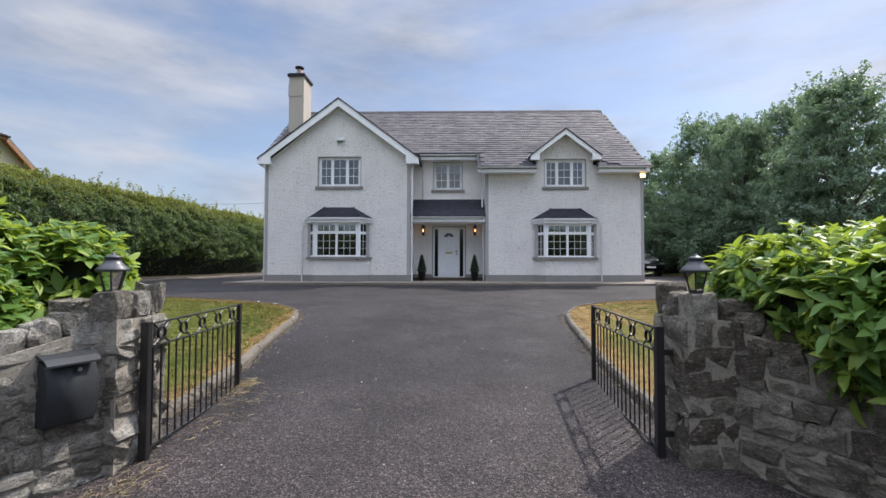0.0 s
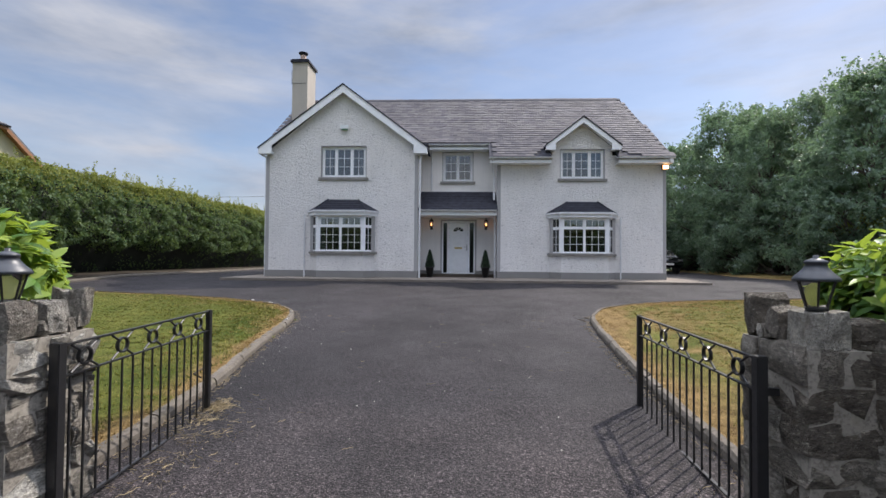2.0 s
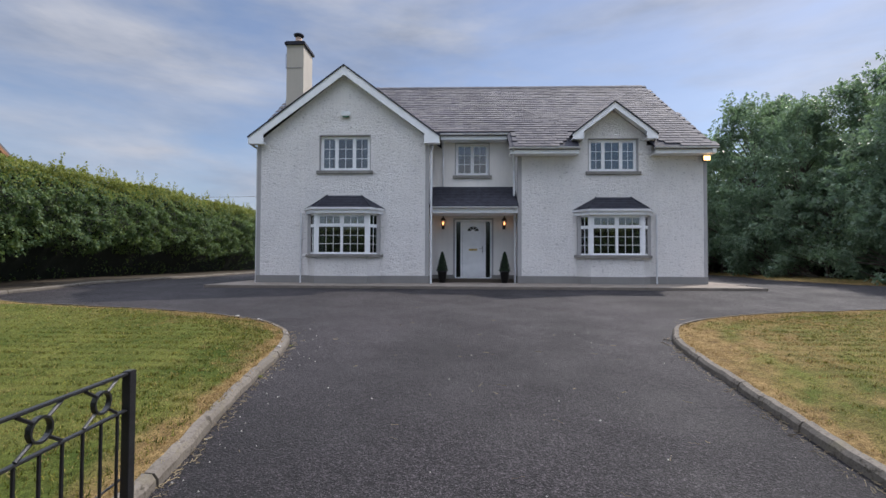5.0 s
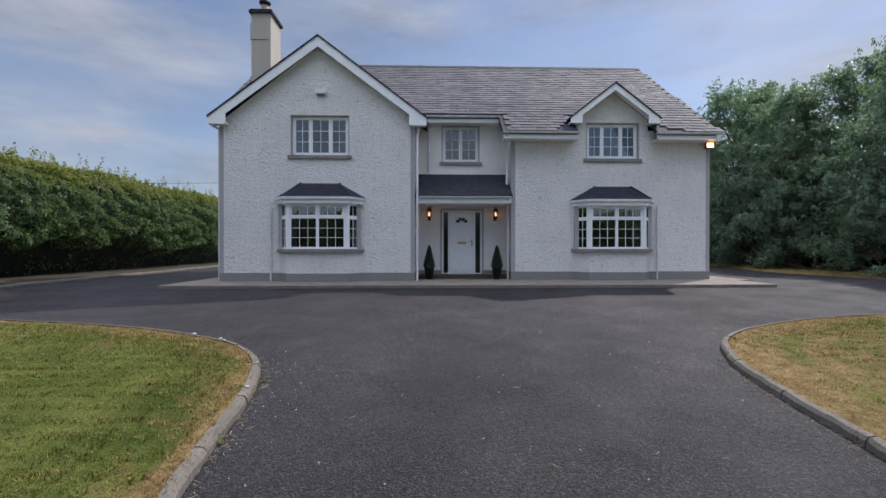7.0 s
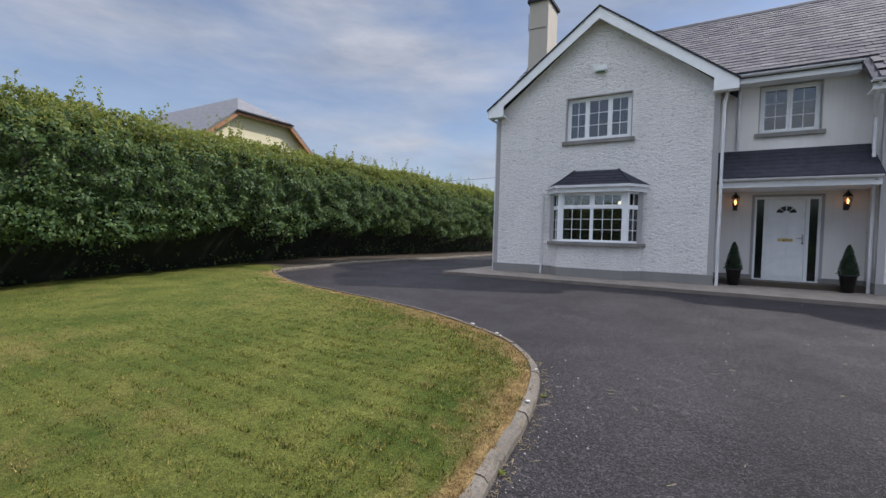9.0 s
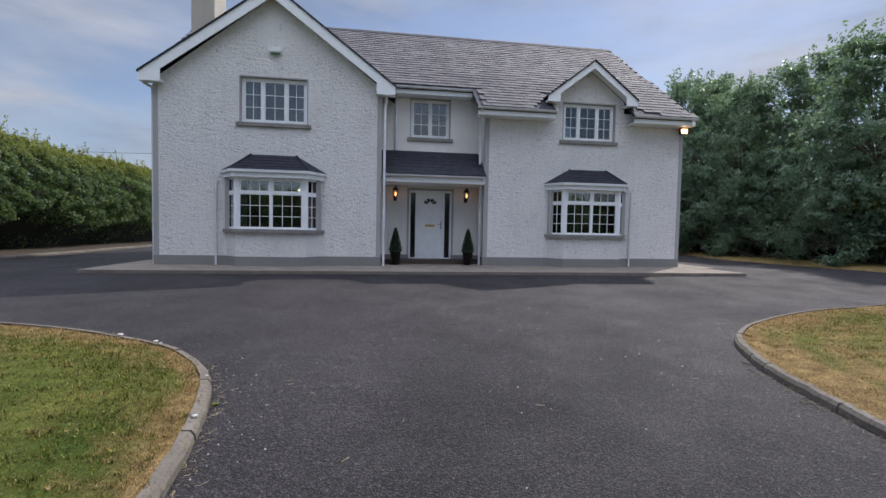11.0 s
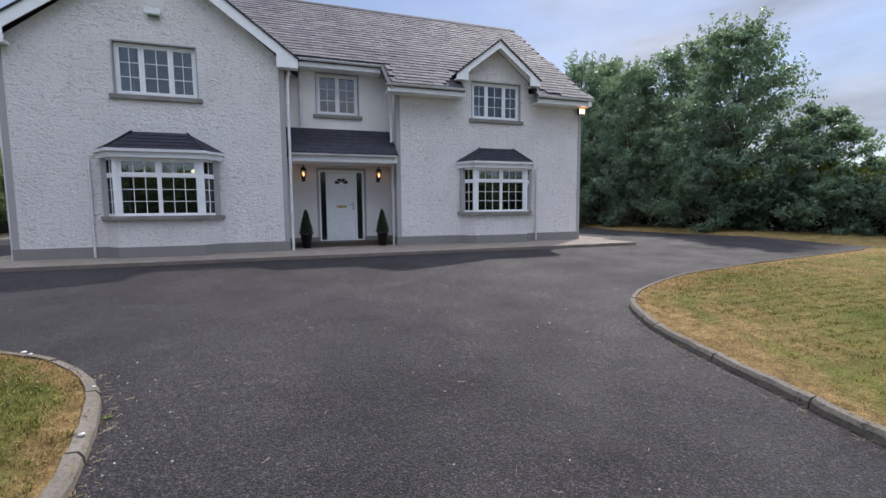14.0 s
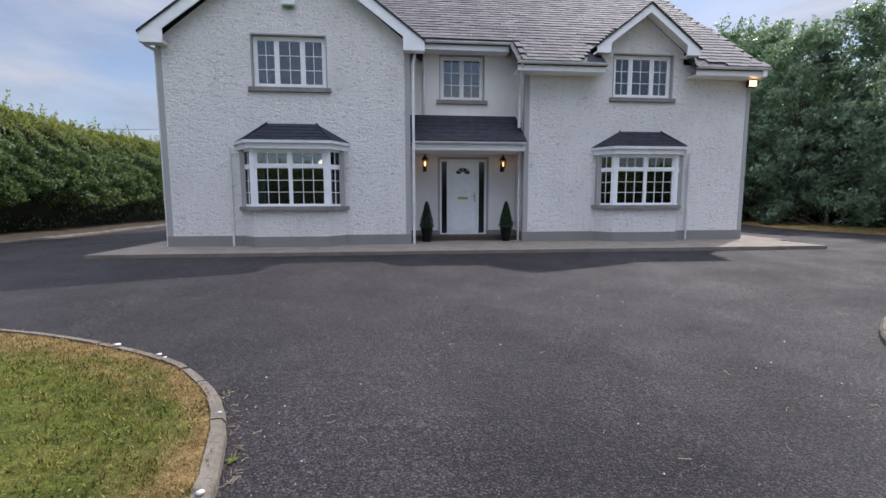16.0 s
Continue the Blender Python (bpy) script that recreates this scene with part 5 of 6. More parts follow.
def gate(hinge, end, zb, zt, side, label):
    h, e = Vector((*hinge, 0)), Vector((*end, 0))
    length = (e - h).length
    d = (e - h).normalized()
    m = Matrix(((d.x, -d.y, 0, h.x), (d.y, d.x, 0, h.y), (0, 0, 1, 0), (0, 0, 0, 1)))
    holder = thing("gate", (h.x, h.y, zb), label, "gate", "driveway gates")

    def add(name, bm, material=M_IRON, note=""):
        bm.transform(m)
        return part(name, bm, material, holder, note)
    add("hinge_post", boxed(-0.028, 0.028, -0.028, 0.028, gz(h.x, h.y) - 0.02, zt + 0.012, bevel=0.004))
    add("end_post", boxed(length - 0.05, length, -0.019, 0.019, zb - 0.02, zt + 0.005, bevel=0.003))
    zr = zt - 0.175
    add("top_rail", boxed(0.032, length - 0.05, -0.014, 0.014, zt - 0.012, zt, bevel=0.003))
    add("middle_rail", boxed(0.032, length - 0.05, -0.013, 0.013, zr - 0.01, zr, bevel=0.003))
    add("bottom_rail", boxed(0.032, length - 0.05, -0.014, 0.014, zb, zb + 0.012, bevel=0.003))
    n = round(length / 0.114)
    pitch = (length - 0.05 - 0.032) / n
    for k in range(n):
        x = 0.032 + pitch * (k + 0.5)
        add("bar", rod(bmesh.new(), (x, 0, zb + 0.012), (x, 0, zr - 0.01), 0.0075, seg=6))
    rings = 5
    step = (length - 0.082) / rings
    zc = (zt + zr) / 2 - 0.006
    for k in range(rings):
        x = 0.032 + step * (k + 0.5)
        bm = bmesh.new()
        seg, r0, r1, w = 20, 0.052, 0.043, 0.011
        rows = [[bm.verts.new((x + r * math.cos(2 * math.pi * i / seg), y, zc + r * math.sin(2 * math.pi * i / seg))) for i in range(seg)] for r, y in ((r0, -w), (r0, w), (r1, w), (r1, -w))]
        for a in range(4):
            b = (a + 1) % 4
            for i in range(seg):
                bm.faces.new((rows[a][i], rows[a][(i + 1) % seg], rows[b][(i + 1) % seg], rows[b][i]))
        add("ring", bm)
        for sx in (-1, 1):
            for sz in (-1, 1):
                add("stay", rod(bmesh.new(), (x + sx * 0.036, 0, zc + sz * 0.037), (x + sx * 0.100, 0, zc + sz * 0.079), 0.007, seg=6))
    bm = rod(bmesh.new(), (length - 0.03, 0.02 * side, zb + 0.42), (length - 0.20, 0.035 * side, zb + 0.40), 0.006)
    rod(bm, (length - 0.20, 0.035 * side, zb + 0.40), (length - 0.10, 0.02 * side, zb + 0.34), 0.006)
    add("latch", bm)
    for zh in (zt - 0.18, zb + 0.12):
        bm = boxed(-0.10, 0.0, 0.01 * side - 0.012, 0.01 * side + 0.012, zh - 0.02, zh + 0.02)
        bm.transform(Matrix.Rotation(radians(-90 * side), 4, "Z"))
        add("hinge", bm)


gate((-1.92, 2.95), (-2.03, 4.60), 0.085, 1.015, 1, "open black wrought-iron gate with rings along the top")
gate((1.87, 3.09), (1.935, 4.90), 0.085, 0.985, -1, "open black wrought-iron gate with rings along the top")

# ---- planting ----


def leaf_cloud(points, normals, size, rg, droop=0.25, ratio=0.62):
    """Small bent leaves, two triangles each, at points that look along normals."""
    n = len(points)
    u = rg.normal(size=(n, 3))
    nn = normals + 0.75 * rg.normal(size=(n, 3))
    nn /= np.linalg.norm(nn, axis=1)[:, None]
    u -= (u * nn).sum(1)[:, None] * nn
    u /= np.linalg.norm(u, axis=1)[:, None] + 1e-9
    v = np.cross(nn, u)
    s = size * rg.uniform(0.6, 1.35, (n, 1))
    tip = points + u * s - np.array((0, 0, 1)) * s * droop
    verts = np.stack([points, points + u * s * 0.5 + v * s * 0.5 * ratio, tip, points + u * s * 0.5 - v * s * 0.5 * ratio], 1).reshape(-1, 3)
    return verts


def quads(name, verts, material):
    n = len(verts) // 4
    me = bpy.data.meshes.new(name)
    me.vertices.add(len(verts))
    me.vertices.foreach_set("co", np.asarray(verts, np.float32).ravel())
    me.loops.add(n * 4)
    me.loops.foreach_set("vertex_index", np.arange(n * 4, dtype=np.int32))
    me.polygons.add(n)
    me.polygons.foreach_set("loop_start", np.arange(0, n * 4, 4, dtype=np.int32))
    me.update(calc_edges=True)
    me.materials.append(material)
    return me


def hedge(line, thick, top, per, size, seed, name, material, label, rough=0.26, hollow=1.25, category="hedge"):
    """A grown-out row with an overhanging side and a hollow dark foot. line: plan points; the bulk lies to the left of it."""
    rg = np.random.default_rng(seed)
    pts = curve_points(line, 0.25)
    holder = thing(name, (*pts[0], gz(*pts[0])), label, category)
    verts, faces, P, N, Q, R = [], [], [], [], [], []

    def inset(k, lump):
        foot = min(1.0, max(0.0, (0.36 + 0.26 * lump - k) / 0.10))
        return 0.10 + hollow * foot + 0.75 * (max(0.0, k - 0.70) / 0.30) ** 1.6

    for i, p in enumerate(pts):
        along = (pts[min(len(pts) - 1, i + 1)] - pts[max(0, i - 1)]).normalized()
        inw = Vector((-along.y, along.x))
        g, t = gz(*p), top(i / (len(pts) - 1), p)
        for off, z in ((1.60, g), (0.80, g + (t - g) * 0.45), (1.15, t - 0.40), (thick - 0.3, t - 0.25), (thick - 0.1, g)):
            q = p + inw * off
            verts.append((q.x, q.y, z))
        tall = t - g
        for face, count in ((0, int(per * 0.25 * tall)), (1, int(per * 0.7 * 0.25 * thick))):
            for _ in range(count):
                a = rg.uniform(-0.14, 0.14)
                if face == 0:
                    k = 0.03 + 0.97 * rg.random() ** 0.8
                    z = g + tall * k
                    at = (p.x * 0.7, (p.y + a) * 0.7, z * 0.9)
                    big = noise.noise(at)
                    small = noise.noise(((p.x + 3) * 2.1, (p.y + a) * 2.3, z * 3.0 + 9)) + 0.5 * noise.noise((p.x, (p.y + a) * 5.5, z * 7.0))
                    if k < 0.26 and rg.random() < 0.8:
                        continue
                    off = inset(k, noise.noise((p.x * 0.5, (p.y + a) * 0.5, 4.0))) - rough * (0.8 * big + 1.5 * small) + 0.22 * rg.random() ** 1.5
                    nrm = (-inw.x, -inw.y, 0.25 + 0.5 * small)
                else:
                    off = 0.75 + (thick - 0.8) * rg.random()
                    z = t - 0.06 + rough * 0.8 * noise.noise((p.x * 0.8 + off, (p.y + a) * 1.4, 5.0)) - 0.40 * rg.random() ** 1.5
                    nrm = (-inw.x * 0.4, -inw.y * 0.4, 0.9)
                    k = 1.0
                q = p + along * a + inw * off
                if k > 0.72 + 0.25 * rg.random():
                    Q.append((q.x, q.y, z))
                    R.append(nrm)
                else:
                    P.append((q.x, q.y, z))
                    N.append(nrm)
        for _ in range(int(rg.integers(0, 4))):  # shoots that stand above the top
            off, a, high = rg.uniform(0.7, 1.5), rg.uniform(-0.12, 0.12), 0.12 + 0.55 * rg.random() ** 2.2
            dx, dy = rg.uniform(-0.25, 0.25, 2)
            for k in np.arange(0.0, 1.0, 0.045):
                q = p + along * (a + dx * k * high) + inw * (off + dy * k * high)
                Q.append((q.x + rg.normal() * 0.02, q.y + rg.normal() * 0.02, t - 0.05 + high * k))
                R.append((rg.normal(), rg.normal(), 0.5))
    for i in range(len(pts) - 1):
        for j in range(4):
            faces.append((5 * i + j, 5 * i + j + 1, 5 * i + j + 6, 5 * i + j + 5))
    n = 5 * (len(pts) - 1)
    faces += [(0, 1, 2, 3, 4), (n + 4, n + 3, n + 2, n + 1, n)]
    attach(new("core", raw("core", verts, faces, M_INNER_SHADE_SOIL)), holder)
    me = quads("foliage", leaf_cloud(np.array(P), np.array(N), size, rg), material)
    attach(tagged(new("foliage", me), "dense small leaves", kind="stuff"), holder)
    me = quads("young_growth", leaf_cloud(np.array(Q), np.array(R), size * 0.85, rg), M_SHOOT)
    attach(tagged(new("young_growth", me), "yellow-green young shoots along the top", kind="stuff"), holder)
    return holder


hedge([(-12.65, -4.0), (-12.65, 0.0), (-12.65, 12.0), (-12.65, 20.0), (-12.75, 33.0)], 2.0, lambda k, p: 4.52 + 0.012 * (p.y - 12) + 0.12 * noise.noise((0, p.y * 0.3, 1)),
      1000, 0.088, 51, "hedge", M_HEDGE, "tall dense green boundary hedge with a ragged top")
# out of view; added so that the ground-floor panes reflect dark foliage
hedge([(40.0, -13.0), (20.0, -13.2), (0.0, -13.0), (-20.0, -13.2), (-40.0, -13.0)], 2.0, lambda k, p: 5.0 + 0.4 * noise.noise((p.x * 0.3, 0, 1)),
      60, 0.2, 53, "hedge", M_HEDGE, "unseen hedge added across the road for dark pane reflections")

hedge([(15.9, 36.0), (15.7, 28.0), (15.3, 20.0), (15.9, 16.8), (17.6, 14.2), (20.5, 12.4), (25.0, 10.6), (32.0, 6.0)], 1.8, lambda k, p: 3.15 + 0.5 * noise.noise((p.x * 0.4, p.y * 0.4, 7)),
      420, 0.12, 57, "hedge", M_TREE, "dense dark green hedge growing below the trees", 0.34, 0.25)


def tree(name, height, spread, seed, clumps, per, size, label, low=0.12):
    """Trunk, limbs to every clump, and loose leaf clumps round a tapering crown."""
    rg = np.random.default_rng(seed)
    rn = random.Random(seed)
    holder = thing(name, (0, 0, 0), label, "tree", "trees behind the drive")
    bm = bmesh.new()
    last, steps = Vector((0, 0, -0.1)), 6
    stem = [last]
    for k in range(1, steps + 1):
        q = Vector((rn.uniform(-0.12, 0.12) * k * 0.5, rn.uniform(-0.12, 0.12) * k * 0.5, height * 0.92 * k / steps))
        rod(bm, last, q, 0.02 * height * (1 - (k - 1) / (steps + 0.6)), 0.02 * height * (1 - k / (steps + 0.6)), 7)
        last = q
        stem.append(q)
    trunk = part("trunk", bm, M_BARK, holder)
    P, N = [], []
    bm = bmesh.new()
    for c in range(clumps):
        k = low + (1 - low) * (c + rn.random()) / clumps
        reach = spread * (0.35 + 0.75 * math.sin(math.pi * min(1, 0.18 + 0.80 * k)) ** 0.8) * (1.0 - 0.45 * k) * rn.uniform(0.55, 1.12)
        a = c * 2.399 + rn.uniform(-0.4, 0.4)
        centre = Vector((reach * math.cos(a), reach * math.sin(a), height * k * rn.uniform(0.96, 1.04)))
        root = stem[min(steps, max(0, int(k * steps * 0.85)))]
        rod(bm, root, centre, 0.012 * height * (1 - k) + 0.012, 0.008, 5)
        radius = (0.075 + 0.05 * rn.random()) * height * (1.05 - 0.5 * k)
        m = int(per * (0.6 + 0.8 * rn.random()))
        v = rg.normal(size=(m, 3))
        v /= np.linalg.norm(v, axis=1)[:, None]
        r = radius * rg.random((m, 1)) ** 0.45
        lump = 1.0 + 0.35 * np.sin(v[:, :1] * 5 + c) * np.sin(v[:, 1:2] * 4 + c * 2)
        q = v * r * lump * np.array((1.0, 1.0, 0.48)) + np.array(centre)
        P.append(q)
        N.append(v * 0.7 + np.array((0, 0, 0.6)))
        for _ in range(7):  # sprigs that break the outline
            w = np.array((centre.x * 0.5 + rn.gauss(0, 1), centre.y * 0.5 + rn.gauss(0, 1), rn.gauss(0.55, 0.5)))
            w /= np.linalg.norm(w)
            t = rg.random((22, 1))
            P.append(np.array(centre) + w * radius * (0.7 + 1.0 * t) + rg.normal(size=(22, 3)) * 0.10 * (1.1 - t))
            N.append(np.tile(w, (22, 1)))
    part("limb", bm, M_BARK, holder)
    P, N = np.concatenate(P), np.concatenate(N)
    P[:, 2] = np.maximum(P[:, 2], 0.15)
    me = quads("crown", leaf_cloud(P, N, size, rg), M_TREE)
    attach(tagged(new("crown", me), "loose crown of small dark leaves", kind="stuff"), holder)
    return holder


LBL = "tall broadleaf tree with a ragged dark green crown"
kinds = [tree("tree", 9.5, 3.2, 61, 96, 210, 0.145, LBL), tree("tree", 9.0, 3.0, 62, 92, 210, 0.145, LBL), tree("tree", 5.2, 2.6, 63, 56, 240, 0.125, "bushy lower tree in dark green leaf", 0.05)]
spots = [(0, 16.6, 28.5, 1.05, 20), (1, 16.4, 24.6, 0.92, 80), (0, 18.2, 22.6, 0.90, 150), (1, 17.2, 19.3, 1.03, 230), (2, 18.6, 16.8, 0.92, 300),
         (2, 15.9, 30.5, 1.0, 10), (2, 15.7, 26.3, 0.95, 60), (2, 15.6, 22.3, 0.90, 130), (2, 15.5, 19.0, 0.85, 200), (2, 16.9, 16.4, 0.72, 250), (2, 18.5, 14.9, 0.58, 310),
         (2, 20.6, 14.2, 0.46, 30), (2, 23.0, 15.6, 0.46, 100), (1, 24.1, 13.0, 0.72, 170), (0, 29.0, 9.5, 0.80, 220), (2, 26.0, 8.0, 0.7, 45), (2, 28.0, 5.0, 0.8, 75),
         (0, 20.5, 31.0, 1.05, 5), (2, 13.4, 33.6, 1.15, 15), (2, 10.4, 34.5, 1.1, 95), (1, 15.0, 36.0, 0.95, 40), (2, 7.5, 36.0, 1.0, 190), (2, 23.2, 13.6, 0.62, 140), (2, 26.2, 16.4, 0.60, 200), (2, 21.9, 16.2, 0.52, 260), (2, 25.4, 11.2, 0.66, 330), (2, 18.0, 35.0, 1.1, 50), (0, 16.4, 33.6, 0.90, 110)]
first = set()
for k, x, y, s, turn in spots:
    m = Matrix.Translation((x, y, gz(x, y))) @ Matrix.Rotation(radians(turn), 4, "Z") @ Matrix.Scale(s, 4)
    if k in first:
        copy_thing(kinds[k], m)
    else:
        kinds[k].matrix_basis = m
        first.add(k)


def laurel_leaf(seed, length):
    rg = random.Random(seed)
    n, verts, faces = 5, [], []
    for i in range(n + 1):
        t = i / n
        w = length * 0.19 * math.sin(math.pi * min(1, 0.06 + 0.94 * t) ** 0.85) + 0.0015
        z = -length * (0.10 + 0.12 * rg.random()) * t * t
        verts += [(-w, length * t, z + w * 0.35), (0, length * t, z), (w, length * t, z + w * 0.35)]
    for i in range(n):
        a = 3 * i
        faces += [(a, a + 1, a + 4, a + 3), (a + 1, a + 2, a + 5, a + 4)]
    me = raw("leaf", verts, faces, M_LAUREL)
    me.polygons.foreach_set("use_smooth", [True] * len(faces))
    return me


LEAVES = [laurel_leaf(k, 0.115 + 0.013 * k) for k in range(5)]


def laurel(blobs, base, seed, near, count, label):
    """A laurel bush: shoots of big glossy leaves over rounded masses; the nearest leaves are parts."""
    holder = thing("laurel_bush", base, label, "bush", "laurel bushes by the gate")
    rn = random.Random(seed)
    bm = bmesh.new()
    for cx, cy, cz, rx, ry, rz in blobs:
        lathe(bm, [(0.25, -0.7), (0.72, -0.35), (0.76, 0.1), (0.5, 0.5), (0.15, 0.66)], (0, 0, 0), 9)
        for v in bm.verts[-45:]:
            v.co = Vector((cx + v.co.x * rx, cy + v.co.y * ry, cz + v.co.z * rz))
    part("core", bm, M_INNER_SHADE_SOIL, holder)
    bm = bmesh.new()
    for k in range(5):
        b = blobs[k % len(blobs)]
        rod(bm, (base[0] + rn.uniform(-0.2, 0.2), base[1] + rn.uniform(-0.2, 0.2), base[2]), (b[0], b[1], b[2]), 0.025, 0.012, 6)
    part("stem", bm, M_BARK, holder)
    placed = []
    while len(placed) < count:
        cx, cy, cz, rx, ry, rz = rn.choice(blobs)
        v = Vector((rn.gauss(0, 1), rn.gauss(0, 1), rn.gauss(0.25, 1))).normalized()
        shoot = rn.uniform(0.80, 1.08)
        p = Vector((cx + v.x * rx * shoot, cy + v.y * ry * shoot, cz + v.z * rz * shoot))
        if any(((p.x - b[0]) / b[3]) ** 2 + ((p.y - b[1]) / b[4]) ** 2 + ((p.z - b[2]) / b[5]) ** 2 < 0.55 for b in blobs):
            continue
        axis = (v + Vector((0, 0, 0.55))).normalized()
        for j in range(rn.randint(5, 7)):
            a = j * 2.4 + rn.random()
            side = axis.orthogonal().normalized()
            side.rotate(Matrix.Rotation(a, 3, axis))
            way = (side * rn.uniform(0.6, 1.0) + axis * rn.uniform(0.15, 0.75)).normalized()
            up = (axis + Vector((0, 0, 0.5)) - way * way.dot(axis)).normalized()
            right = way.cross(up).normalized()
            up = right.cross(way)
            q = p + axis * (j * 0.012 - 0.03)
            s = rn.uniform(0.6, 1.1)
            placed.append(Matrix(((right.x * s, way.x * s, up.x * s, q.x), (right.y * s, way.y * s, up.y * s, q.y), (right.z * s, way.z * s, up.z * s, q.z), (0, 0, 0, 1))))
    placed.sort(key=lambda m: (m.translation - Vector(near)).length)
    for m in placed[:240]:
        ob = attach(new("leaf", rn.choice(LEAVES)), holder)
        ob.matrix_basis = m
    verts, faces = [], []
    for m in placed[240:]:
        src = rn.choice(LEAVES)
        n = len(verts)
        verts += [tuple(m @ v.co) for v in src.vertices]
        faces += [tuple(n + i for i in p.vertices) for p in src.polygons]
    me = raw("foliage", verts, faces, M_LAUREL)
    me.polygons.foreach_set("use_smooth", [True] * len(faces))
    attach(tagged(new("foliage", me), "thick glossy laurel leaves", kind="stuff"), holder)


laurel([(-2.76, 3.24, 1.30, 0.40, 0.40, 0.44), (-3.15, 2.75, 1.25, 0.55, 0.50, 0.60), (-3.6, 2.2, 1.1, 0.55, 0.5, 0.6), (-3.5, 3.1, 1.2, 0.6, 0.5, 0.55), (-2.75, 2.55, 1.0, 0.28, 0.28, 0.30), (-2.95, 2.35, 1.28, 0.42, 0.36, 0.46)],
       (-3.1, 3.0, 0.1), 7, (-2.2, 2.2, 1.3), 6400, "bright green glossy laurel bush leaning over the wall")
laurel([(2.88, 3.15, 1.22, 0.48, 0.50, 0.46), (3.25, 2.55, 1.16, 0.55, 0.50, 0.56), (3.7, 2.0, 1.05, 0.6, 0.5, 0.6), (3.6, 3.2, 1.2, 0.7, 0.6, 0.55), (2.86, 2.35, 0.90, 0.27, 0.30, 0.30), (3.05, 2.10, 1.18, 0.42, 0.40, 0.46), (2.74, 2.72, 1.20, 0.27, 0.27, 0.30), (2.78, 2.35, 1.16, 0.30, 0.30, 0.32), (2.98, 1.85, 1.04, 0.30, 0.32, 0.34), (2.72, 3.3, 1.2, 0.25, 0.3, 0.28)],
       (3.2, 2.9, 0.1), 8, (2.4, 2.0, 1.3), 7600, "bright green glossy laurel bush leaning over the wall")


def topiary(x, y):
    holder = thing("potted_topiary", (x, y, Z0), "dark clipped cone shrub in a tall black pot by the door", "plant", "door topiary")
    part("pot", lathe(bmesh.new(), [(0.11, 0.0), (0.155, 0.36), (0.168, 0.36), (0.168, 0.40), (0.145, 0.40), (0.14, 0.35)], (x, y, Z0), 16), M_POT, holder, "black tapered pot", True)
    part("soil", lathe(bmesh.new(), [(0.14, 0.33), (0.14, 0.345)], (x, y, Z0), 12), M_INNER_SHADE_SOIL, holder)
    part("core", lathe(bmesh.new(), [(0.04, 0.34), (0.12, 0.42), (0.115, 0.6), (0.06, 0.85), (0.01, 0.98)], (x, y, Z0), 10), M_INNER_SHADE_SOIL, holder)
    rg = np.random.default_rng(3)
    n = 2600
    k = rg.random(n) ** 1.3
    r = 0.165 * (1 - k) ** 0.75 * (0.85 + 0.25 * rg.random(n)) + 0.01
    a = rg.random(n) * 6.283
    P = np.stack([x + r * np.cos(a), y + r * np.sin(a), Z0 + 0.41 + 0.63 * k], 1)
    N = np.stack([np.cos(a), np.sin(a), 0.4 + 0 * a], 1)
    attach(tagged(new("foliage", quads("foliage", leaf_cloud(P, N, 0.03, rg), M_BOXTREE)), "tight dark leaves", kind="stuff"), holder)


topiary(-0.97, 17.5)
topiary(1.14, 17.5)

# ---- straw and debris on the tarmac ----


def strands(spots_, n, seed, name, label, long=(0.03, 0.16)):
    rn = random.Random(seed)
    verts, faces = [], []
    for _ in range(n):
        x0_, y0_, sx, sy = rn.choice(spots_)
        x, y = rn.gauss(x0_, sx), rn.gauss(y0_, sy)
        a, l = rn.random() * 6.283, rn.uniform(*long)
        bend = rn.uniform(-0.8, 0.8)
        w = rn.uniform(0.0005, 0.0013)
        px, py = x, y
        base = len(verts)
        for k in range(5):
            z = gz(px, py) + 0.006 + 0.012 * rn.random()
            nx, ny = -math.sin(a), math.cos(a)
            verts += [(px - nx * w, py - ny * w, z), (px + nx * w, py + ny * w, z + 0.003)]
            px, py, a = px + math.cos(a) * l / 4, py + math.sin(a) * l / 4, a + bend / 4
        faces += [(base + 2 * k, base + 2 * k + 1, base + 2 * k + 3, base + 2 * k + 2) for k in range(4)]
    return tagged(new(name, raw(name, verts, faces, M_STRAW)), label, "straw", kind="stuff")


kl = [(p.x + 0.03, p.y, 0.035, 0.10) for p in curve_points(KERB_L[:9], 0.25)]
kr = [(p.x - 0.06, p.y, 0.04, 0.10) for p in curve_points(KERB_R[:8], 0.3)]
strands(kl, 520, 14, "straw", "short dry cuttings at the foot of the kerb", (0.012, 0.07))
strands([(-1.95, 4.35, 0.10, 0.22), (-1.75, 3.7, 0.16, 0.4), (-1.78, 2.55, 0.10, 0.15), (-1.95, 4.6, 0.06, 0.08)], 900, 11, "straw", "dry straw gathered under the open gate", (0.015, 0.09))
strands(kr + [(1.75, 3.3, 0.15, 0.4)], 420, 12, "straw", "sparse dry grass cuttings along the kerb", (0.02, 0.09))
strands([(0.0, 5.0, 2.0, 4.0), (-0.5, 9.0, 3.0, 3.0)], 130, 13, "straw", "scattered bits of straw on the drive", (0.02, 0.10))

rn = random.Random(78)
verts, faces = [], []
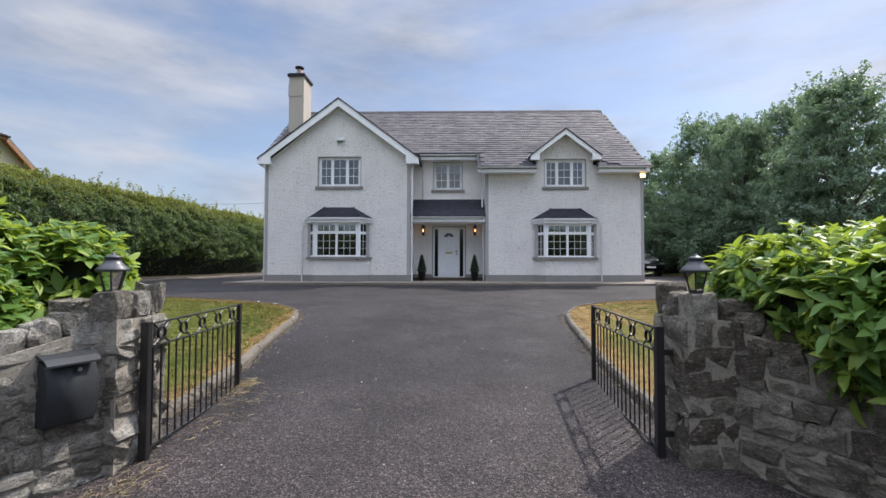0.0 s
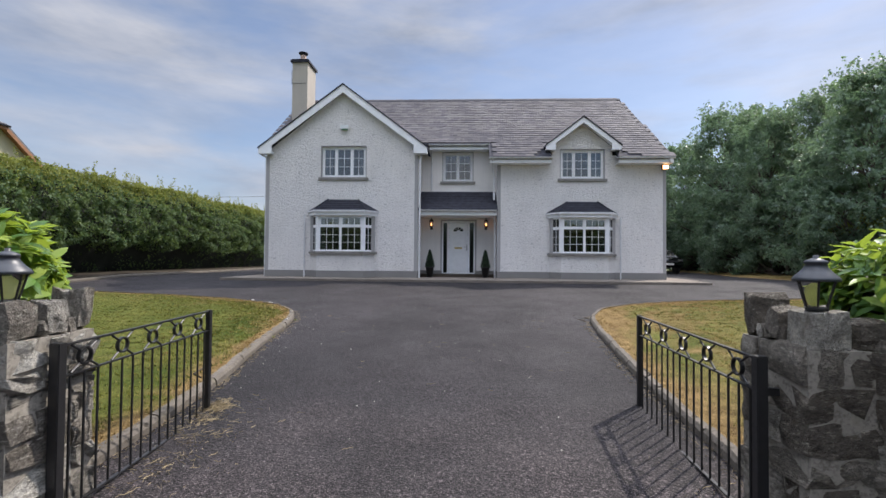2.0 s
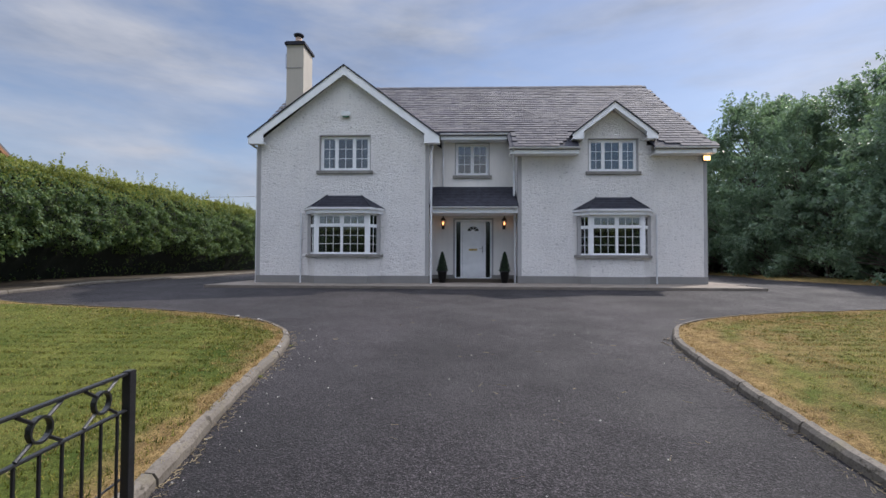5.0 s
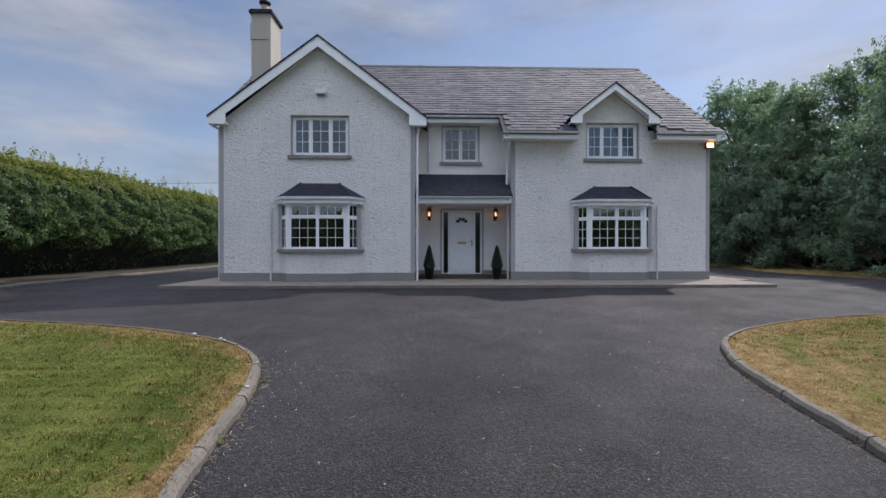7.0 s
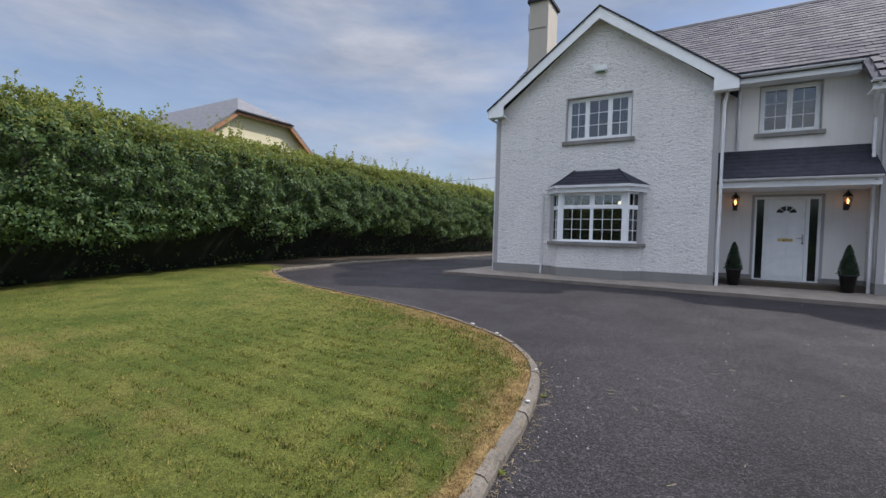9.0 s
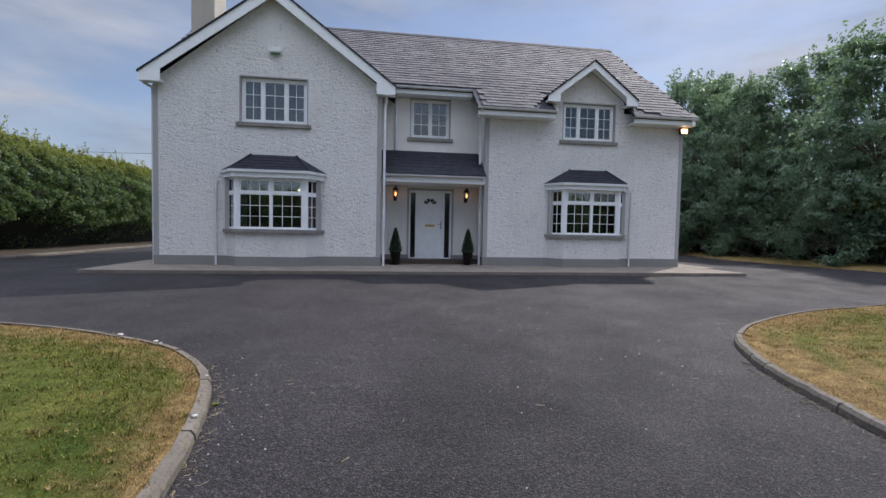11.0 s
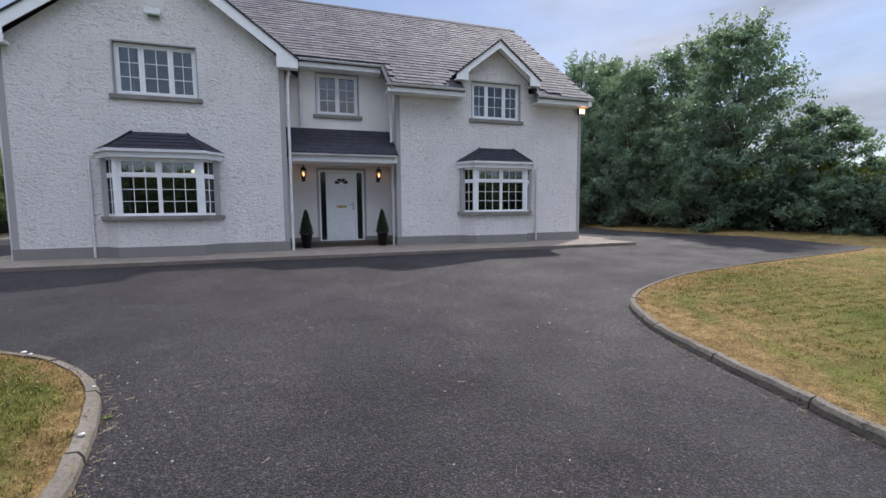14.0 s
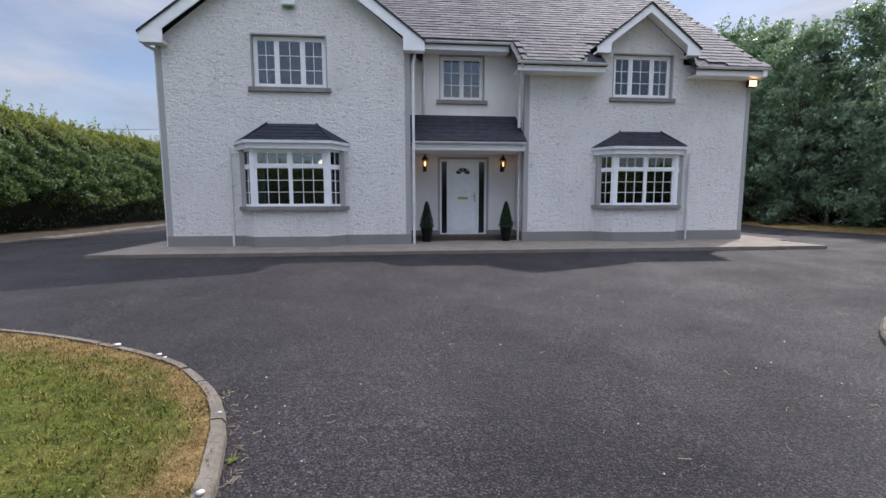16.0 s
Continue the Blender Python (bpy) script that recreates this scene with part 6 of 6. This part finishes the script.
for _ in range(2200):
    left = rn.random() < 0.6
    x, y = (rn.uniform(-9.5, -2.9), rn.uniform(4.0, 11.0)) if left else (rn.uniform(2.8, 12.0), rn.uniform(4.5, 12.0))
    edge = KERB_L if left else KERB_R
    lim = np.interp(abs(x), [abs(p[0]) for p in edge], [p[1] for p in edge]) - 0.2 if abs(x) > abs(edge[4][0]) else 12.0
    if y > lim:
        continue
    z, a, l = gz(x, y) + KERB_H + 0.062, rn.random() * 6.283, rn.uniform(0.004, 0.013)
    c, d, b = math.cos(a) * l, math.sin(a) * l, len(verts)
    verts += [(x - c, y - d, z), (x - d * 0.3, y + c * 0.3, z + 0.004), (x + c, y + d, z), (x + d * 0.3, y - c * 0.3, z + 0.002)]
    faces.append((b, b + 1, b + 2, b + 3))
tagged(new("clippings", raw("clippings", verts, faces, M_STRAW)), "pale flecks of cut grass lying on the lawns", "clippings", kind="stuff")
rn = random.Random(77)
M_GRIT = concrete("pale_grit", (0.42, 0.40, 0.36))
verts, faces = [], []
for _ in range(190):
    if rn.random() < 0.4:
        p = rn.choice(kl)
        x, y = p[0] + abs(rn.gauss(0, 0.18)), p[1] + rn.gauss(0, 0.2)
    else:
        x, y = rn.gauss(0, 2.2), rn.uniform(1, 15)
    r = rn.uniform(0.003, 0.010)
    b = len(verts)
    z = gz(x, y) + r * 0.4
    verts += [(x + r, y, z), (x, y + r, z), (x - r, y, z), (x, y - r, z), (x, y, z + r), (x, y, z - r)]
    faces += [(b, b + 1, b + 4), (b + 1, b + 2, b + 4), (b + 2, b + 3, b + 4), (b + 3, b, b + 4), (b + 1, b, b + 5), (b + 2, b + 1, b + 5), (b + 3, b + 2, b + 5), (b, b + 3, b + 5)]
tagged(new("grit", raw("grit", verts, faces, M_GRIT)), "pale loose grit on the tarmac", "grit", kind="stuff")



def pebble(x, y, r, seed):
    """A small flat stone lying on the kerb."""
    rg = random.Random(seed)
    z = gz(x, y) + KERB_H + 0.002
    bm = lathe(bmesh.new(), [(0.7 * r, 0.0), (r, 0.3 * r), (0.85 * r, 0.6 * r), (0.3 * r, 0.75 * r)], (x, y, z), 9)
    for v in bm.verts:
        v.co += Vector((rg.uniform(-0.2, 0.2) * r, rg.uniform(-0.2, 0.2) * r, 0))
    tagged(part("pebble", bm, M_PEBBLE, smooth=True), "small pale stone lying on the concrete kerb", "stone", "stones on the kerb")


M_PEBBLE = plain("white_stone", (0.46, 0.44, 0.41), 0.8, 0.2, 30)
for k, (x, y, r) in enumerate(((-4.30, 10.14, 0.032), (-3.80, 9.87, 0.025), (-3.72, 9.80, 0.018), (-2.70, 8.05, 0.024), (-2.90, 8.82, 0.014))):
    pebble(x, y, r, k)


def weed(x, y, seed, tall):
    """A tuft of narrow leaves at the foot of the kerb."""
    rg = random.Random(seed)
    holder = thing("weed", (x, y, gz(x, y)), "small green weed growing at the foot of the kerb", "weed", "weeds by the kerb")
    verts, faces = [], []
    for k in range(26):
        a, l = rg.random() * 6.283, tall * rg.uniform(0.5, 1.0)
        out, up = rg.uniform(0.4, 0.9), rg.uniform(0.4, 0.8)
        ca, sa, w = math.cos(a), math.sin(a), 0.006
        n = len(verts)
        for t, f in ((0.0, 0.5), (0.5, 1.0), (1.0, 0.1)):
            px, py, pz = x + ca * l * out * t, y + sa * l * out * t, gz(x, y) + l * (up * t - 0.35 * t * t) + 0.004
            verts += [(px - sa * w * f, py + ca * w * f, pz), (px + sa * w * f, py - ca * w * f, pz)]
        faces += [(n, n + 1, n + 3, n + 2), (n + 2, n + 3, n + 5, n + 4)]
    attach(new("foliage", raw("foliage", verts, faces, M_SHOOT)), holder)


weed(-2.69, 8.42, 1, 0.06)
weed(-2.53, 7.15, 2, 0.06)

# ---- parked car ----


def car(x, y, turn):
    m = Matrix.Translation((x, y, gz(x, y))) @ Matrix.Rotation(radians(turn), 4, "Z")
    holder = thing("car", (x, y, gz(x, y)), "black hatchback parked beside the house", "car")

    def add(name, bm, material, note="", parent=None, smooth=False):
        bm.transform(m)
        return part(name, bm, material, parent or holder, note, smooth)
    side = [(-2.0, 0.35), (-2.05, 0.62), (-1.98, 0.86), (-1.1, 0.98), (-0.45, 1.40), (0.9, 1.43), (1.75, 1.05), (2.02, 0.95), (2.05, 0.4)]
    bm = bmesh.new()
    prism(bm, side, -0.82, 0.82, "x")
    bmesh.ops.bevel(bm, geom=bm.edges[:], offset=0.07, segments=3, affect="EDGES")
    body = add("body", bm, M_CAR, smooth=True)
    add("windscreen", prism(bmesh.new(), [(-1.06, 1.01), (-0.50, 1.37), (-0.47, 1.36), (-1.03, 1.00)], -0.66, 0.66, "x"), M_DARKGLASS)
    add("number_plate", boxed(-0.26, 0.26, -2.075, -2.055, 0.50, 0.61), M_PLATE, "white number plate")
    add("grille", boxed(-0.5, 0.5, -2.07, -2.05, 0.66, 0.76), M_TYRE)
    for s in (-1, 1):
        add("headlight", boxed(*sorted((s * 0.52, s * 0.78)), -2.04, -1.94, 0.70, 0.82, bevel=0.02), M_STEEL, "clear headlight")
        add("door_mirror", boxed(*sorted((s * 0.86, s * 1.0)), -0.85, -0.75, 0.98, 1.1, bevel=0.02), M_CAR)
        add("side_glass", prism(bmesh.new(), [(-0.95, 1.0), (-0.42, 1.35), (0.85, 1.37), (1.4, 1.05)], *sorted((s * 0.822, s * 0.828)), "x"), M_DARKGLASS)
        for yy in (-1.28, 1.28):
            wheel = add("wheel", rod(bmesh.new(), (s * 0.64, yy, 0.32), (s * 0.84, yy, 0.32), 0.32, seg=20), M_TYRE)
            add("rim", rod(bmesh.new(), (s * 0.80, yy, 0.32), (s * 0.85, yy, 0.32), 0.2, seg=14), M_STEEL, parent=wheel)


car(11.9, 28.2, 0)

# ---- neighbouring house beyond the hedge ----


def neighbour():
    """A rendered house whose gable towards the hedge is cut off by a half hip."""
    ox, cy = -27.0, 23.4
    holder = thing("neighbour_house", (ox, cy, 0.7), "cream rendered neighbouring house with half-hipped grey roof and brown barge boards", "house")
    part("wall", box(bmesh.new(), ox - 12, ox - 0.31, cy - 5.6, cy + 5.6, 0.6, 6.0), M_CREAM, holder)
    bm = bmesh.new()
    prism(bm, [(cy - 5.7, 0.6), (cy + 5.7, 0.6), (cy + 5.7, 6.0), (cy + 2.0, 9.05), (cy - 2.0, 9.05), (cy - 5.7, 6.0)], ox - 0.3, ox, "x")
    part("gable_wall", bm, M_CREAM, holder, "cream gable wall")
    fx = ox + 0.45
    tops = [(fx, cy - 6.3, 5.66), (fx, cy - 2.0, 9.20), (fx, cy + 2.0, 9.20), (fx, cy + 6.3, 5.66), (ox - 2.6, cy, 10.84), (ox - 13, cy, 10.84), (ox - 13, cy - 6.3, 5.66), (ox - 13, cy + 6.3, 5.66)]
    bm = bmesh.new()
    hi = [bm.verts.new(v) for v in tops]
    lo = [bm.verts.new((x, y, z - 0.14)) for x, y, z in tops]
    for f in ((0, 1, 4, 5, 6), (3, 7, 5, 4, 2), (1, 2, 4)):
        bm.faces.new([hi[k] for k in f])
        bm.faces.new([lo[k] for k in f[::-1]])
    rim = (0, 1, 2, 3, 7, 5, 6)
    for p, q in zip(rim, rim[1:] + rim[:1]):
        bm.faces.new((hi[p], lo[p], lo[q], hi[q]))
    part("roof", bm, M_GREYROOF, holder, "grey tiled half-hipped roof")
    for s in (-1, 1):
        bm = bmesh.new()
        prism(bm, [(cy + s * 2.0, 9.04), (cy + s * 6.3, 5.50), (cy + s * 6.3, 5.24), (cy + s * 2.0, 8.78)], fx - 0.04, fx + 0.02, "x")
        part("bargeboard", bm, M_WOODBARGE, holder, "brown timber barge board")
        bm = bmesh.new()
        prism(bm, [(cy + s * 2.0, 9.03), (cy + s * 6.2, 5.57), (cy + s * 6.2, 5.51), (cy + s * 2.0, 8.97)], ox + 0.002, fx - 0.042, "x")
        part("soffit", bm, M_WOODBARGE, holder, "brown timber soffit")
    part("fascia", boxed(fx - 0.04, fx + 0.03, cy - 2.0, cy + 2.0, 8.86, 9.05), M_WOODBARGE, holder, "brown timber fascia")
    part("gutter", boxed(fx + 0.032, fx + 0.16, cy - 2.15, cy + 2.15, 9.02, 9.13, bevel=0.03), M_DARKSLATE, holder, "dark gutter")


neighbour()


def pole(x, y, top, cross):
    holder = thing("utility_pole", (x, y, gz(x, y)), "distant timber utility pole with a crossarm", "pole", "utility poles")
    part("mast", rod(bmesh.new(), (x, y, gz(x, y) - 0.3), (x, y, top), 0.14, 0.10, 8), M_POLE, holder)
    part("crossarm", boxed(x - cross, x + cross, y - 0.06, y + 0.06, top - 0.5, top - 0.35), M_POLE, holder)


pole(59.0, 43.0, 9.6, 0.2)
pole(51.5, 44.5, 7.8, 0.9)
pole(-20.0, 52.0, 9.1, 0.5)
for a, b in (((51.5, 44.5, 7.6), (59.0, 43.0, 9.2)), ((-60, 46, 9.5), (-20, 52, 8.8)), ((-20, 52, 8.8), (20, 58, 9.5))):
    pts = [Vector(a).lerp(Vector(b), k / 8) - Vector((0, 0, 0.8 * 4 * (k / 8) * (1 - k / 8))) for k in range(9)]
    wire = bmesh.new()
    for p, q in zip(pts, pts[1:]):
        rod(wire, p, q, 0.022, seg=4)
    tagged(part("overhead_wire", wire, M_POLE), "thin dark overhead wire hung between far poles", "wire", "overhead wires")

# ---- roof slates ----
slate_set = [slate_mesh(SW / 2 - 0.0015 - 0.0015 * k, 0.33) for k in range(3)]
rn = random.Random(8)


def slate_pose(x, y):
    lift = 0.012 + 0.006 * rn.random()
    return Matrix.Translation((x + rn.uniform(-0.003, 0.003), y, plane_z(y) + lift)) @ Matrix.Rotation(SLOPE - 0.02 + rn.uniform(-0.012, 0.012), 4, "X") @ Matrix.Rotation(rn.uniform(-0.018, 0.018), 4, "Z")


near_slates = [s for s in SLATES if 0.6 < s[0] and s[1] < 18.55][:300]
chosen = set(near_slates)
for s in near_slates:
    ob = attach(new("slate", rn.choice(slate_set)), roof)
    ob.matrix_basis = slate_pose(*s)
verts, faces = [], []
for s in SLATES:
    if s in chosen:
        continue
    m, src = slate_pose(*s), rn.choice(slate_set)
    n = len(verts)
    verts += [tuple(m @ v.co) for v in src.vertices]
    faces += [tuple(n + i for i in p.vertices) for p in src.polygons]
attach(tagged(new("slate_field", raw("slate_field", verts, faces, M_SLATE)), "weathered grey slates in courses", kind="stuff"), roof)
